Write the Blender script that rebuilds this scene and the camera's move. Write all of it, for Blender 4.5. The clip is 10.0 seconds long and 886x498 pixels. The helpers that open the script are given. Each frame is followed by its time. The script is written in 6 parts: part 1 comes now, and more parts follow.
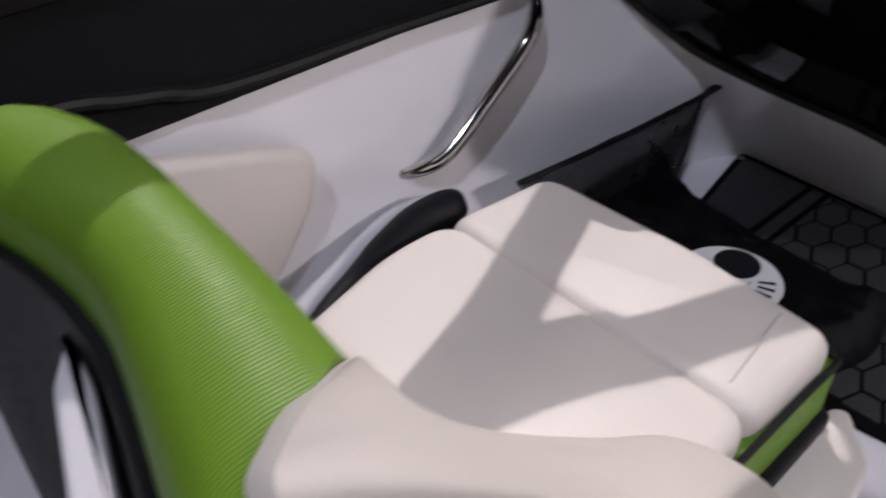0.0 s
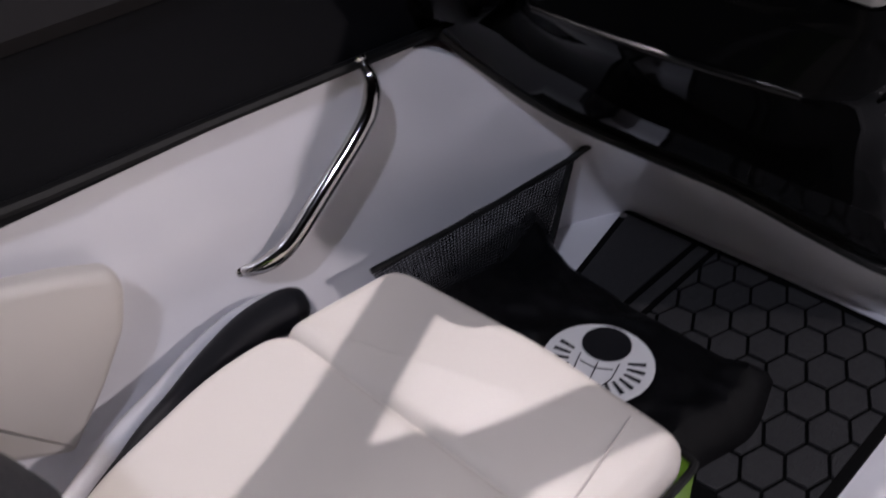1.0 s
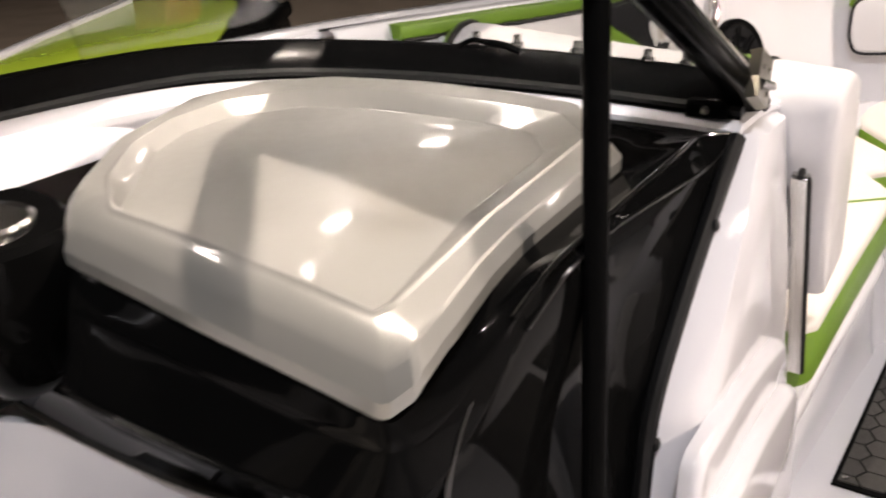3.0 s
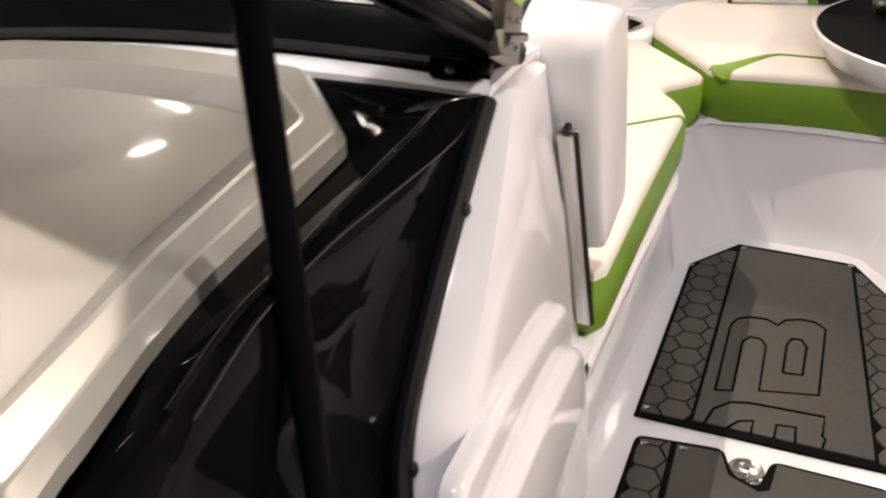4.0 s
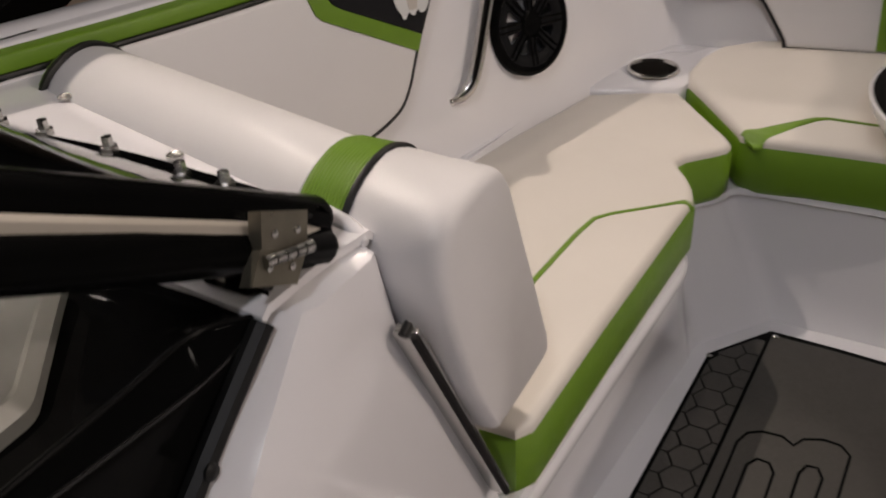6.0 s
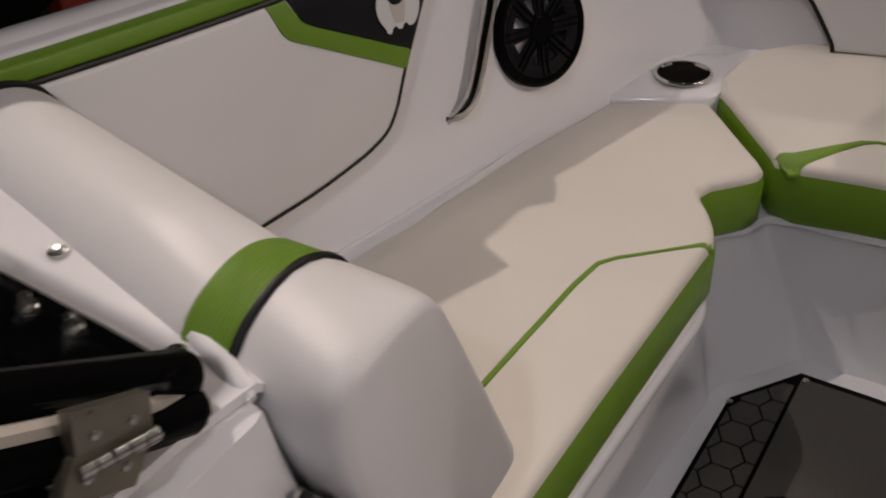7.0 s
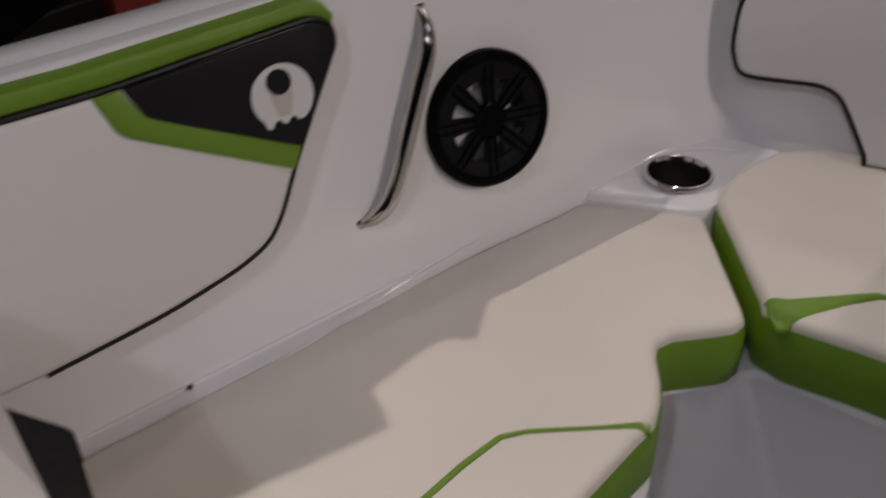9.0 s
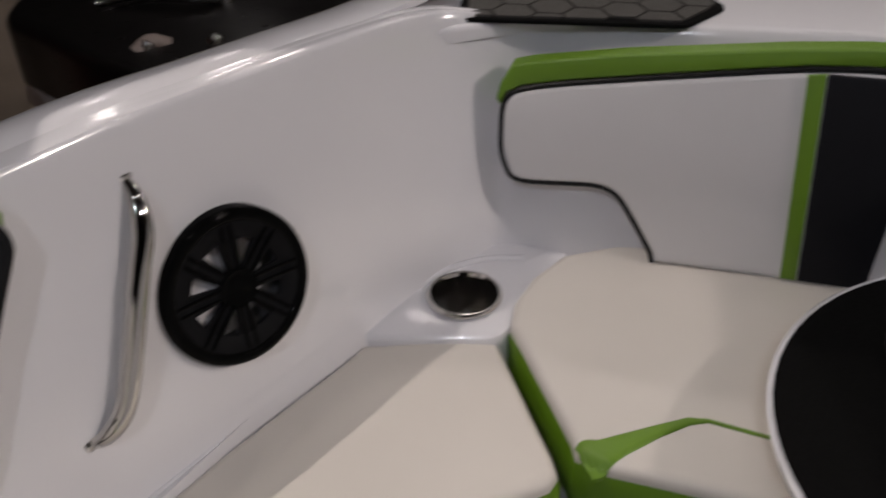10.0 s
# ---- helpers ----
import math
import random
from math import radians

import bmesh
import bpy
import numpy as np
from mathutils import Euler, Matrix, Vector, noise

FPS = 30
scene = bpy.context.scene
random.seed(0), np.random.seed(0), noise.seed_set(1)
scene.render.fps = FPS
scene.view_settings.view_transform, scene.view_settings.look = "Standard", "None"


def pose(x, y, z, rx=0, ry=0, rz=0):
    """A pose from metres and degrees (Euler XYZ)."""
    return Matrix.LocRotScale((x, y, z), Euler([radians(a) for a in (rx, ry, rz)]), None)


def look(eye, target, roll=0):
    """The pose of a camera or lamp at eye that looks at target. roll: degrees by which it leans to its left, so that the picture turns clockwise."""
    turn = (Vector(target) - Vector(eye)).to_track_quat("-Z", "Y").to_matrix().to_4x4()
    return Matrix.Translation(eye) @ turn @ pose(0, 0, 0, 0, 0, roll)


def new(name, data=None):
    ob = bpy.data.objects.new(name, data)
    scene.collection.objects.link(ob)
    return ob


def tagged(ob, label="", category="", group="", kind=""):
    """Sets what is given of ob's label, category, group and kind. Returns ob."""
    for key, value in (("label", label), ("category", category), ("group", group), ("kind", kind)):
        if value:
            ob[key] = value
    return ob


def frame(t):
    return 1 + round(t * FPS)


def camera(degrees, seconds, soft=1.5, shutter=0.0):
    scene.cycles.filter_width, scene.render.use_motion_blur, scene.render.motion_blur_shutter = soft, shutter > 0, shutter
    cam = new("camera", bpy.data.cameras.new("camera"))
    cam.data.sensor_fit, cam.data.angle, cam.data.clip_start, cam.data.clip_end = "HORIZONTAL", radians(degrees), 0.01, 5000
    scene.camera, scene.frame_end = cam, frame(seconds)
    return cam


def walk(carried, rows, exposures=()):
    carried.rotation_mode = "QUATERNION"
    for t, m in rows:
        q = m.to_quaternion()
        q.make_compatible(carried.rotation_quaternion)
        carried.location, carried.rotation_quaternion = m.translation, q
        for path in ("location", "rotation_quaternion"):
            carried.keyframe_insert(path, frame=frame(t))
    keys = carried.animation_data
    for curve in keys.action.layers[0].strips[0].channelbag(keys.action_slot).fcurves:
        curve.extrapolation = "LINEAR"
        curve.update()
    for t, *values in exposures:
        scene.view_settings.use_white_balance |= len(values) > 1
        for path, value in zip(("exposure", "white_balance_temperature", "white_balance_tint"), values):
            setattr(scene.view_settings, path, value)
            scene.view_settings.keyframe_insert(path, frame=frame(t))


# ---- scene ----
cam = camera(52.8, 10.0, soft=1.9, shutter=0.5)
# Plan units are fitted from the walk; one plan unit is S metres.
S = 0.82
PATH = [
    (0, (0.032, 0.010, 1.713), (1.071, 1.172, 0.460), -0.7),
    (0.5, (0.144, 0.008, 1.737), (1.258, 1.085, 0.474), -0.9),
    (1, (0.255, -0.011, 1.730), (1.358, 1.127, 0.509), -3.2),
    (1.5, (0.337, -0.034, 1.733), (1.460, 1.158, 0.585), -4.0),
    (2, (0.402, -0.070, 1.775), (1.631, 1.126, 0.746), -3.1),
    (2.5, (0.485, -0.095, 1.792), (1.888, 1.008, 0.889), -1.8),
    (3, (0.608, -0.090, 1.784), (2.158, 0.885, 0.978), -1.5),
    (3.2, (0.653, -0.104, 1.804), (2.218, 0.789, 0.937), -1.0),
    (4.3, (0.931, -0.118, 1.804), (2.548, 0.473, 0.785), -1.7),
    (4.5, (0.991, -0.154, 1.810), (2.600, 0.447, 0.784), -2.1),
    (5, (1.103, -0.244, 1.842), (2.679, 0.423, 0.807), -2.6),
    (5.5, (1.152, -0.294, 1.867), (2.710, 0.450, 0.857), -2.6),
    (6.8, (1.481, -0.252, 1.962), (2.806, 0.689, 0.797), -4.9),
    (7, (1.525, -0.261, 1.946), (2.879, 0.648, 0.789), -4.1),
    (7.5, (1.660, -0.224, 1.928), (2.984, 0.701, 0.747), -2.1),
    (8, (1.820, -0.259, 1.936), (3.040, 0.776, 0.738), -2.1),
    (8.3, (1.866, -0.290, 1.911), (3.047, 0.805, 0.725), -2.4),
    (8.5, (1.897, -0.285, 1.938), (3.055, 0.801, 0.721), -3.2),
    (9, (2.001, -0.289, 1.947), (3.244, 0.760, 0.784), -2.3),
    (9.5, (2.166, -0.240, 1.965), (3.526, 0.701, 0.839), -2.9),
    (10, (2.289, -0.185, 2.000), (3.780, 0.516, 0.866), -1.9),
]
EXPOSURES = [(0.0, 0.25, 6000, 21), (0.3, 0.02, 5850, 22), (1.0, 0.15, 5950, 23), (1.8, 0.75, 6250, 20), (2.5, 1.33, 6800, 16), (3.2, 1.3, 7000, 18), (4.5, 0.8, 7200, 18), (5.7, 0.05, 7000, 17), (7.0, -0.42, 6800, 18), (8.0, -0.68, 6600, 18), (8.6, -0.66, 6550, 18), (9.2, -0.45, 6500, 18), (10.0, -0.28, 6400, 16)]
walk(cam, [(t, look(Vector(eye) * S, Vector(target) * S, roll)) for t, eye, target, roll in PATH], EXPOSURES)

# ---- light: an exhibition hall with lamps hung over the boat, plus an unseen fill ----
world = bpy.data.worlds.new("hall_air")
world.use_nodes = True
scene.world = world
world.node_tree.nodes["Background"].inputs[0].default_value = (0.75, 0.72, 0.72, 1)
world.node_tree.nodes["Background"].inputs[1].default_value = 0.22


def area_lamp(eye, target, watts, size, colour, beam=180):
    d = bpy.data.lights.new("area_lamp", "AREA")
    d.shape, d.size, d.energy, d.color = "DISK", size, watts, colour
    d.spread = math.radians(beam)
    ob = new("area_lamp", d)
    ob.matrix_world = look(Vector(eye), Vector(target))
    return ob


WARM, COOL = (1.0, 0.92, 0.82), (0.86, 0.92, 1.0)
area_lamp((2.3, 2.13, 4.9), (0.85, 0.3, 1.1), 29, 0.035, WARM, 90)
# Unseen starboard fill, added to brighten the port walls.
area_lamp((3.2, -6.4, 5.0), (2.2, 0.1, 0.9), 190, 0.3, WARM)
area_lamp((6.0, 0.8, 4.9), (2.6, 0.1, 0.9), 28, 0.2, WARM)
area_lamp((-2.0, -1.0, 5.3), (1.0, 0.3, 0.9), 68, 0.2, COOL)

# ---- materials ----


def material(name, base, rough=0.5, metal=0.0, coat=0.0, spread=0.06, scale=9.0, bump=0.0, bump_scale=300.0, spec=0.5, weave=0.0, transmission=0.0, across="X"):
    m = bpy.data.materials.new(name)
    m.use_nodes = True
    nt = m.node_tree
    b = nt.nodes["Principled BSDF"]
    b.inputs["Roughness"].default_value = rough
    b.inputs["Metallic"].default_value = metal
    b.inputs["Coat Weight"].default_value = coat
    b.inputs["Coat Roughness"].default_value = 0.05
    b.inputs["Specular IOR Level"].default_value = spec
    b.inputs["Transmission Weight"].default_value = transmission
    tc = nt.nodes.new("ShaderNodeTexCoord")
    geo = nt.nodes.new("ShaderNodeNewGeometry")
    big = nt.nodes.new("ShaderNodeTexNoise")
    big.inputs["Scale"].default_value = scale
    big.inputs["Detail"].default_value = 5.0
    nt.links.new(geo.outputs["Position"], big.inputs["Vector"])
    ramp = nt.nodes.new("ShaderNodeMapRange")
    ramp.inputs["To Min"].default_value, ramp.inputs["To Max"].default_value = 1.0 - spread, 1.0 + spread
    nt.links.new(big.outputs["Fac"], ramp.inputs["Value"])
    mul = nt.nodes.new("ShaderNodeVectorMath")
    mul.operation = "SCALE"
    mul.inputs[0].default_value = base
    nt.links.new(ramp.outputs["Result"], mul.inputs["Scale"])
    nt.links.new(mul.outputs["Vector"], b.inputs["Base Color"])
    rr = nt.nodes.new("ShaderNodeMapRange")
    rr.inputs["To Min"].default_value, rr.inputs["To Max"].default_value = max(0.02, rough * 0.8), min(1.0, rough * 1.2)
    fine = nt.nodes.new("ShaderNodeTexNoise")
    fine.inputs["Scale"].default_value = scale * 6
    nt.links.new(geo.outputs["Position"], fine.inputs["Vector"])
    nt.links.new(fine.outputs["Fac"], rr.inputs["Value"])
    nt.links.new(rr.outputs["Result"], b.inputs["Roughness"])
    if bump:
        v = nt.nodes.new("ShaderNodeTexVoronoi")
        v.inputs["Scale"].default_value = bump_scale
        nt.links.new(geo.outputs["Position"], v.inputs["Vector"])
        height = v.outputs["Distance"]
        if weave:
            w = nt.nodes.new("ShaderNodeTexWave")
            w.bands_direction = across
            w.inputs["Scale"].default_value = weave
            w.inputs["Distortion"].default_value = 0.6
            nt.links.new(tc.outputs["Object"], w.inputs["Vector"])
            height = w.outputs["Fac"]
        bp = nt.nodes.new("ShaderNodeBump")
        bp.inputs["Strength"].default_value = bump
        bp.inputs["Distance"].default_value = 0.002
        nt.links.new(height, bp.inputs["Height"])
        nt.links.new(bp.outputs["Normal"], b.inputs["Normal"])
    return m


GEL = material("white_gelcoat", (0.74, 0.725, 0.745), 0.16, coat=0.6, spread=0.03, scale=3)
VINYL = material("white_vinyl", (0.63, 0.585, 0.53), 0.42, spread=0.05, scale=6, bump=0.12, bump_scale=900)
GREEN = material("green_vinyl", (0.12, 0.235, 0.010), 0.45, spread=0.1, scale=14, bump=0.15, bump_scale=800)
GREENRIB = material("green_ribbed_vinyl", (0.12, 0.235, 0.010), 0.45, spread=0.08, scale=14, bump=0.22, weave=130, across="Y")
WVINYL = material("cool_white_vinyl", (0.66, 0.64, 0.64), 0.38, spread=0.05, scale=6, bump=0.12, bump_scale=900)
BANDRIB = material("green_band_vinyl", (0.12, 0.235, 0.010), 0.45, spread=0.08, scale=14, bump=0.5, weave=90, across="Y")
DARKV = material("charcoal_vinyl", (0.009, 0.009, 0.011), 0.5, spread=0.15, scale=20, bump=0.15, bump_scale=800, spec=0.15)
GLOSS = material("black_gloss_plastic", (0.003, 0.003, 0.003), 0.05, spec=0.05, spread=0.2, scale=6)
DASHB = material("black_dash_plastic", (0.003, 0.003, 0.003), 0.05, spec=0.03, spread=0.2, scale=6)
FLANGE = material("black_moulded_flange", (0.006, 0.006, 0.006), 0.07, spec=0.45, spread=0.2, scale=6)
GLOSSHI = material("black_polished_trim", (0.004, 0.004, 0.004), 0.17, spec=0.8, spread=0.2, scale=6)
FRAMEB = material("black_anodised_frame", (0.003, 0.003, 0.003), 0.2, spec=0.012, spread=0.2, scale=25)
SATIN = material("black_satin_panel", (0.004, 0.004, 0.005), 0.55, spec=0.12, spread=0.15, scale=20, bump=0.2, bump_scale=700)
RUBBER = material("black_rubber", (0.006, 0.006, 0.006), 0.45, spec=0.25, spread=0.2, scale=30)
TRIM = material("dark_grey_trim", (0.018, 0.0165, 0.0165), 0.6, spec=0.06, spread=0.08)
CHROME = material("polished_steel", (0.62, 0.60, 0.57), 0.07, metal=1.0, spread=0.03)
STEEL = material("brushed_steel", (0.5, 0.49, 0.47), 0.25, metal=1.0, spread=0.05)
SILVER = material("silver_grey_plastic", (0.28, 0.273, 0.252), 0.33, metal=0.3, spec=0.3, coat=0.7, spread=0.04, scale=12)
FOAM = material("grey_foam_mat", (0.048, 0.0438, 0.0388), 0.6, spread=0.1, scale=25, bump=0.5, bump_scale=500)
FOAMDARK = material("dark_foam_mat", (0.021, 0.0205, 0.022), 0.6, spread=0.1, scale=25, bump=0.5, bump_scale=500)
GROOVE = material("black_foam_groove", (0.0025, 0.0024, 0.0024), 0.8, spec=0.08, spread=0.2, scale=40)
FABRIC = material("black_bag_fabric", (0.003, 0.003, 0.0035), 0.4, spec=0.1, spread=0.25, scale=30, bump=0.3, bump_scale=900)
PRINT = material("white_print", (0.62, 0.62, 0.62), 0.5)
NETM = material("black_net_cord", (0.010, 0.010, 0.011), 0.28, spread=0.1)
CARPET = material("hall_carpet", (0.28, 0.22, 0.17), 0.9, spread=0.3, scale=2)
HALL = material("hall_wall_paint", (0.05, 0.045, 0.045), 0.8, spread=0.3, scale=0.6)
REDM = material("red_drape", (0.22, 0.02, 0.015), 0.7, spread=0.3, scale=3)
GLASS = material("tinted_glass", (0.92, 0.93, 0.92), 0.02, spread=0.01, transmission=1.0)
GLASS.node_tree.links.remove(GLASS.node_tree.nodes["Principled BSDF"].inputs["Roughness"].links[0])
GLASS.node_tree.nodes["Principled BSDF"].inputs["Roughness"].default_value = 0.0
THREAD = material("grey_seam_thread", (0.5, 0.46, 0.42), 0.7, spread=0.1)

WELL = material("dark_steel", (0.30, 0.285, 0.27), 0.25, metal=1.0, spread=0.1)
CHANNEL = material("beige_metal_channel", (0.42, 0.38, 0.33), 0.3, metal=0.2, spread=0.1)
CONE = material("grey_speaker_cone", (0.075, 0.075, 0.078), 0.4, spread=0.1)

# ---- mesh helpers (plan units; finished meshes are scaled to metres) ----
ORIGIN = {}


def finish(name, bm, mat, smooth=True, crease=0.7):
    bmesh.ops.remove_doubles(bm, verts=bm.verts, dist=1e-5)
    bmesh.ops.recalc_face_normals(bm, faces=bm.faces)
    pts = [v.co for v in bm.verts]
    lo = Vector([min(p[i] for p in pts) for i in range(3)])
    hi = Vector([max(p[i] for p in pts) for i in range(3)])
    c = (lo + hi) / 2
    c.z = lo.z
    for v in bm.verts:
        v.co = (v.co - c) * S
    me = bpy.data.meshes.new(name)
    if smooth:
        for f in bm.faces:
            f.smooth = True
        for e in bm.edges:
            e.smooth = len(e.link_faces) != 2 or e.calc_face_angle(0.0) < crease
    bm.to_mesh(me)
    bm.free()
    me.materials.append(mat)
    ob = new(name, me)
    ORIGIN[ob] = c * S
    ob.location = c * S
    return ob


def part(name, bm, mat, parent, label="", smooth=True, crease=0.7):
    ob = finish(name, bm, mat, smooth, crease)
    ob.parent = parent
    ob.location = ORIGIN[ob] - ORIGIN[parent]
    if label:
        tagged(ob, label)
    return ob


def thing(name, bm, mat, label, category, group="", kind="", smooth=True):
    return tagged(finish(name, bm, mat, smooth), label, category, group, kind)


def base(name, at, label, category, group="", kind=""):
    ob = new(name)
    ob.empty_display_size = 0.05
    ORIGIN[ob] = Vector(at) * S
    ob.location = ORIGIN[ob]
    return tagged(ob, label, category, group, kind)


def fillet(pts, r, n=4):
    """Round the corners of a closed outline."""
    out, k = [], len(pts)
    rs = r if isinstance(r, (list, tuple)) else [r] * k
    for i in range(k):
        p, a, b = Vector(pts[i]), Vector(pts[i - 1]), Vector(pts[(i + 1) % k])
        u, v = (a - p), (b - p)
        q = min(rs[i], u.length * 0.45, v.length * 0.45)
        if q < 1e-5:
            out.append(tuple(p))
            continue
        s, e = p + u.normalized() * q, p + v.normalized() * q
        for j in range(n + 1):
            t = j / n
            out.append(tuple(s * (1 - t) ** 2 + p * 2 * t * (1 - t) + e * t * t))
    return out


def curve(pts, n=6):
    """A smooth open line through points."""
    P = [Vector(p) for p in pts]
    P = [P[0] * 2 - P[1]] + P + [P[-1] * 2 - P[-2]]
    out = []
    for i in range(1, len(P) - 2):
        for j in range(n):
            t = j / n
            a, b, c, d = P[i - 1], P[i], P[i + 1], P[i + 2]
            out.append(0.5 * (2 * b + (c - a) * t + (2 * a - 5 * b + 4 * c - d) * t * t + (3 * b - a - 3 * c + d) * t ** 3))
    return out + [P[-2]]


def loft(bm, rows, close=False):
    vs = [[bm.verts.new(p) for p in r] for r in rows]
    for a, b in zip(vs, vs[1:]):
        k = len(a)
        for i in range(k if close else k - 1):
            j = (i + 1) % k
            bm.faces.new((a[i], a[j], b[j], b[i]))
    return vs


def shell(bm, rows, thick):
    """A lofted sheet with thickness along the vector."""
    t = Vector(thick)
    front = loft(bm, rows)
    back = loft(bm, [[Vector(p) + t for p in r] for r in rows])
    n, k = len(rows), len(rows[0])
    for i in range(k - 1):
        for row in (0, n - 1):
            bm.faces.new((front[row][i], front[row][i + 1], back[row][i + 1], back[row][i]))
    for i in range(n - 1):
        for col in (0, k - 1):
            bm.faces.new((front[i][col], front[i + 1][col], back[i + 1][col], back[i][col]))


def cap(bm, ring):
    return bm.faces.new(ring)


def inset(pts, d):
    """Move a closed 2D outline inwards by d."""
    k = len(pts)
    area = sum(pts[i - 1][0] * pts[i][1] - pts[i][0] * pts[i - 1][1] for i in range(k))
    sg = 1 if area > 0 else -1
    out = []
    for i in range(k):
        p, a, b = Vector(pts[i][:2]), Vector(pts[i - 1][:2]), Vector(pts[(i + 1) % k][:2])
        u, v = (p - a).normalized(), (b - p).normalized()
        n1, n2 = Vector((-u.y, u.x)) * sg, Vector((-v.y, v.x)) * sg
        m = n1 + n2
        m = m / max(0.5, m.dot(n1)) if m.length > 1e-6 else n1
        out.append((p.x + m.x * d, p.y + m.y * d))
    return out


def slab(bm, outline, z0, z1, edge=0.0, n=4, dome=0.0, place=None, under=0.0):
    """A block with the outline, its upper edge rounded by edge; place maps (u, v, w) to the plan."""
    place = place or (lambda u, v, w: (u, v, w))
    rings = []
    low = inset(outline, under) if under else outline
    rings.append([(x, y, z0) for x, y in low])
    if under:
        rings.append([(x, y, z0 + under) for x, y in outline])
    if edge:
        for j in range(n + 1):
            a = j / n * math.pi / 2
            d = edge * (1 - math.cos(a))
            h = z1 - edge + edge * math.sin(a)
            rings.append([(x, y, h) for x, y in (inset(outline, d) if d else outline)])
    else:
        rings.append([(x, y, z1) for x, y in outline])
    vs = loft(bm, [[place(*p) for p in r] for r in rings], close=True)
    cap(bm, vs[0][::-1])
    if dome:
        cx = sum(p[0] for p in outline) / len(outline)
        cy = sum(p[1] for p in outline) / len(outline)
        mid = [bm.verts.new(place(cx + (p[0] - cx) * 0.6, cy + (p[1] - cy) * 0.6, z1 + dome)) for p in rings[-1]]
        k = len(mid)
        for i in range(k):
            j = (i + 1) % k
            bm.faces.new((vs[-1][i], vs[-1][j], mid[j], mid[i]))
        cap(bm, mid)
    else:
        cap(bm, vs[-1])
    return bm


def tube(bm, pts, r, seg=12, caps=True, flat=1.0):
    P = [Vector(p) for p in pts]
    rs = r if isinstance(r, (list, tuple)) else [r] * len(P)
    rows, up = [], None
    for i, p in enumerate(P):
        d = (P[min(i + 1, len(P) - 1)] - P[max(i - 1, 0)]).normalized()
        if up is None:
            up = d.orthogonal().normalized()
        up = (up - d * up.dot(d)).normalized()
        side = d.cross(up)
        rows.append([p + (up * math.cos(a) + side * math.sin(a) * flat) * rs[i] for a in [2 * math.pi * j / seg for j in range(seg)]])
    vs = loft(bm, rows, close=True)
    if caps:
        cap(bm, vs[0][::-1])
        cap(bm, vs[-1])
    return bm


def lathe(bm, profile, centre, axis=(0, 0, 1), seg=32, ends=True):
    """Turn (radius, height) pairs round the axis."""
    q = Vector((0, 0, 1)).rotation_difference(Vector(axis).normalized())
    c = Vector(centre)
    rows = []
    for r, h in profile:
        rows.append([c + q @ Vector((r * math.cos(a), r * math.sin(a), h)) for a in [2 * math.pi * j / seg for j in range(seg)]])
    vs = loft(bm, rows, close=True)
    if ends and profile[0][0] > 1e-4:
        cap(bm, vs[0][::-1])
    if ends and profile[-1][0] > 1e-4:
        cap(bm, vs[-1])
    return bm


def rbox(bm, lo, hi, r=0.005):
    (x0, y0, z0), (x1, y1, z1) = lo, hi
    o = fillet([(x0, y0), (x1, y0), (x1, y1), (x0, y1)], r, 3)
    return slab(bm, o, z0, z1, edge=min(r, (z1 - z0) / 2.2), n=3)


def B():
    return bmesh.new()


def clip_convex(poly, region):
    """The part of poly inside a convex region (both anticlockwise)."""
    out = list(poly)
    for i in range(len(region)):
        a, b = region[i - 1], region[i]
        src, out = out, []
        f = lambda p: (b[0] - a[0]) * (p[1] - a[1]) - (b[1] - a[1]) * (p[0] - a[0])
        for j in range(len(src)):
            p, q = src[j - 1], src[j]
            fp, fq = f(p), f(q)
            if (fp >= 0) != (fq >= 0):
                t = fp / (fp - fq)
                out.append((p[0] + (q[0] - p[0]) * t, p[1] + (q[1] - p[1]) * t))
            if fq >= 0:
                out.append(q)
        if not out:
            break
    return out


CENTRE = -0.26          # the boat's middle line
FLOOR = 0.555


def wall_y(x, z):
    """The bow's port inner side."""
    return 1.174 - 0.279 * x + 0.169 * z


# ---- setting: hall ----
bm = B()
slab(bm, [(-30, -30), (30, -30), (30, 30), (-30, 30)], -0.85, -0.75)
thing("hall_ground", bm, CARPET, "brown carpeted floor of the exhibition hall", "floor", kind="structure", smooth=False)
for nm, lo, hi in (("wall_north", (-30, 29.6, -0.75), (30, 30, 9)), ("wall_south", (-30, -30, -0.75), (30, -29.6, 9)),
                   ("wall_east", (29.6, -29.6, -0.75), (30, 29.6, 9)), ("wall_west", (-30, -29.6, -0.75), (-29.6, 29.6, 9)), ("hall_ceiling", (-30, -30, 9), (30, 30, 9.3))):
    bm = B()
    slab(bm, [(lo[0], lo[1]), (hi[0], lo[1]), (hi[0], hi[1]), (lo[0], hi[1])], lo[2], hi[2])
    thing(nm, bm, HALL, "plain dark wall closing the exhibition hall", "wall", kind="structure", smooth=False)


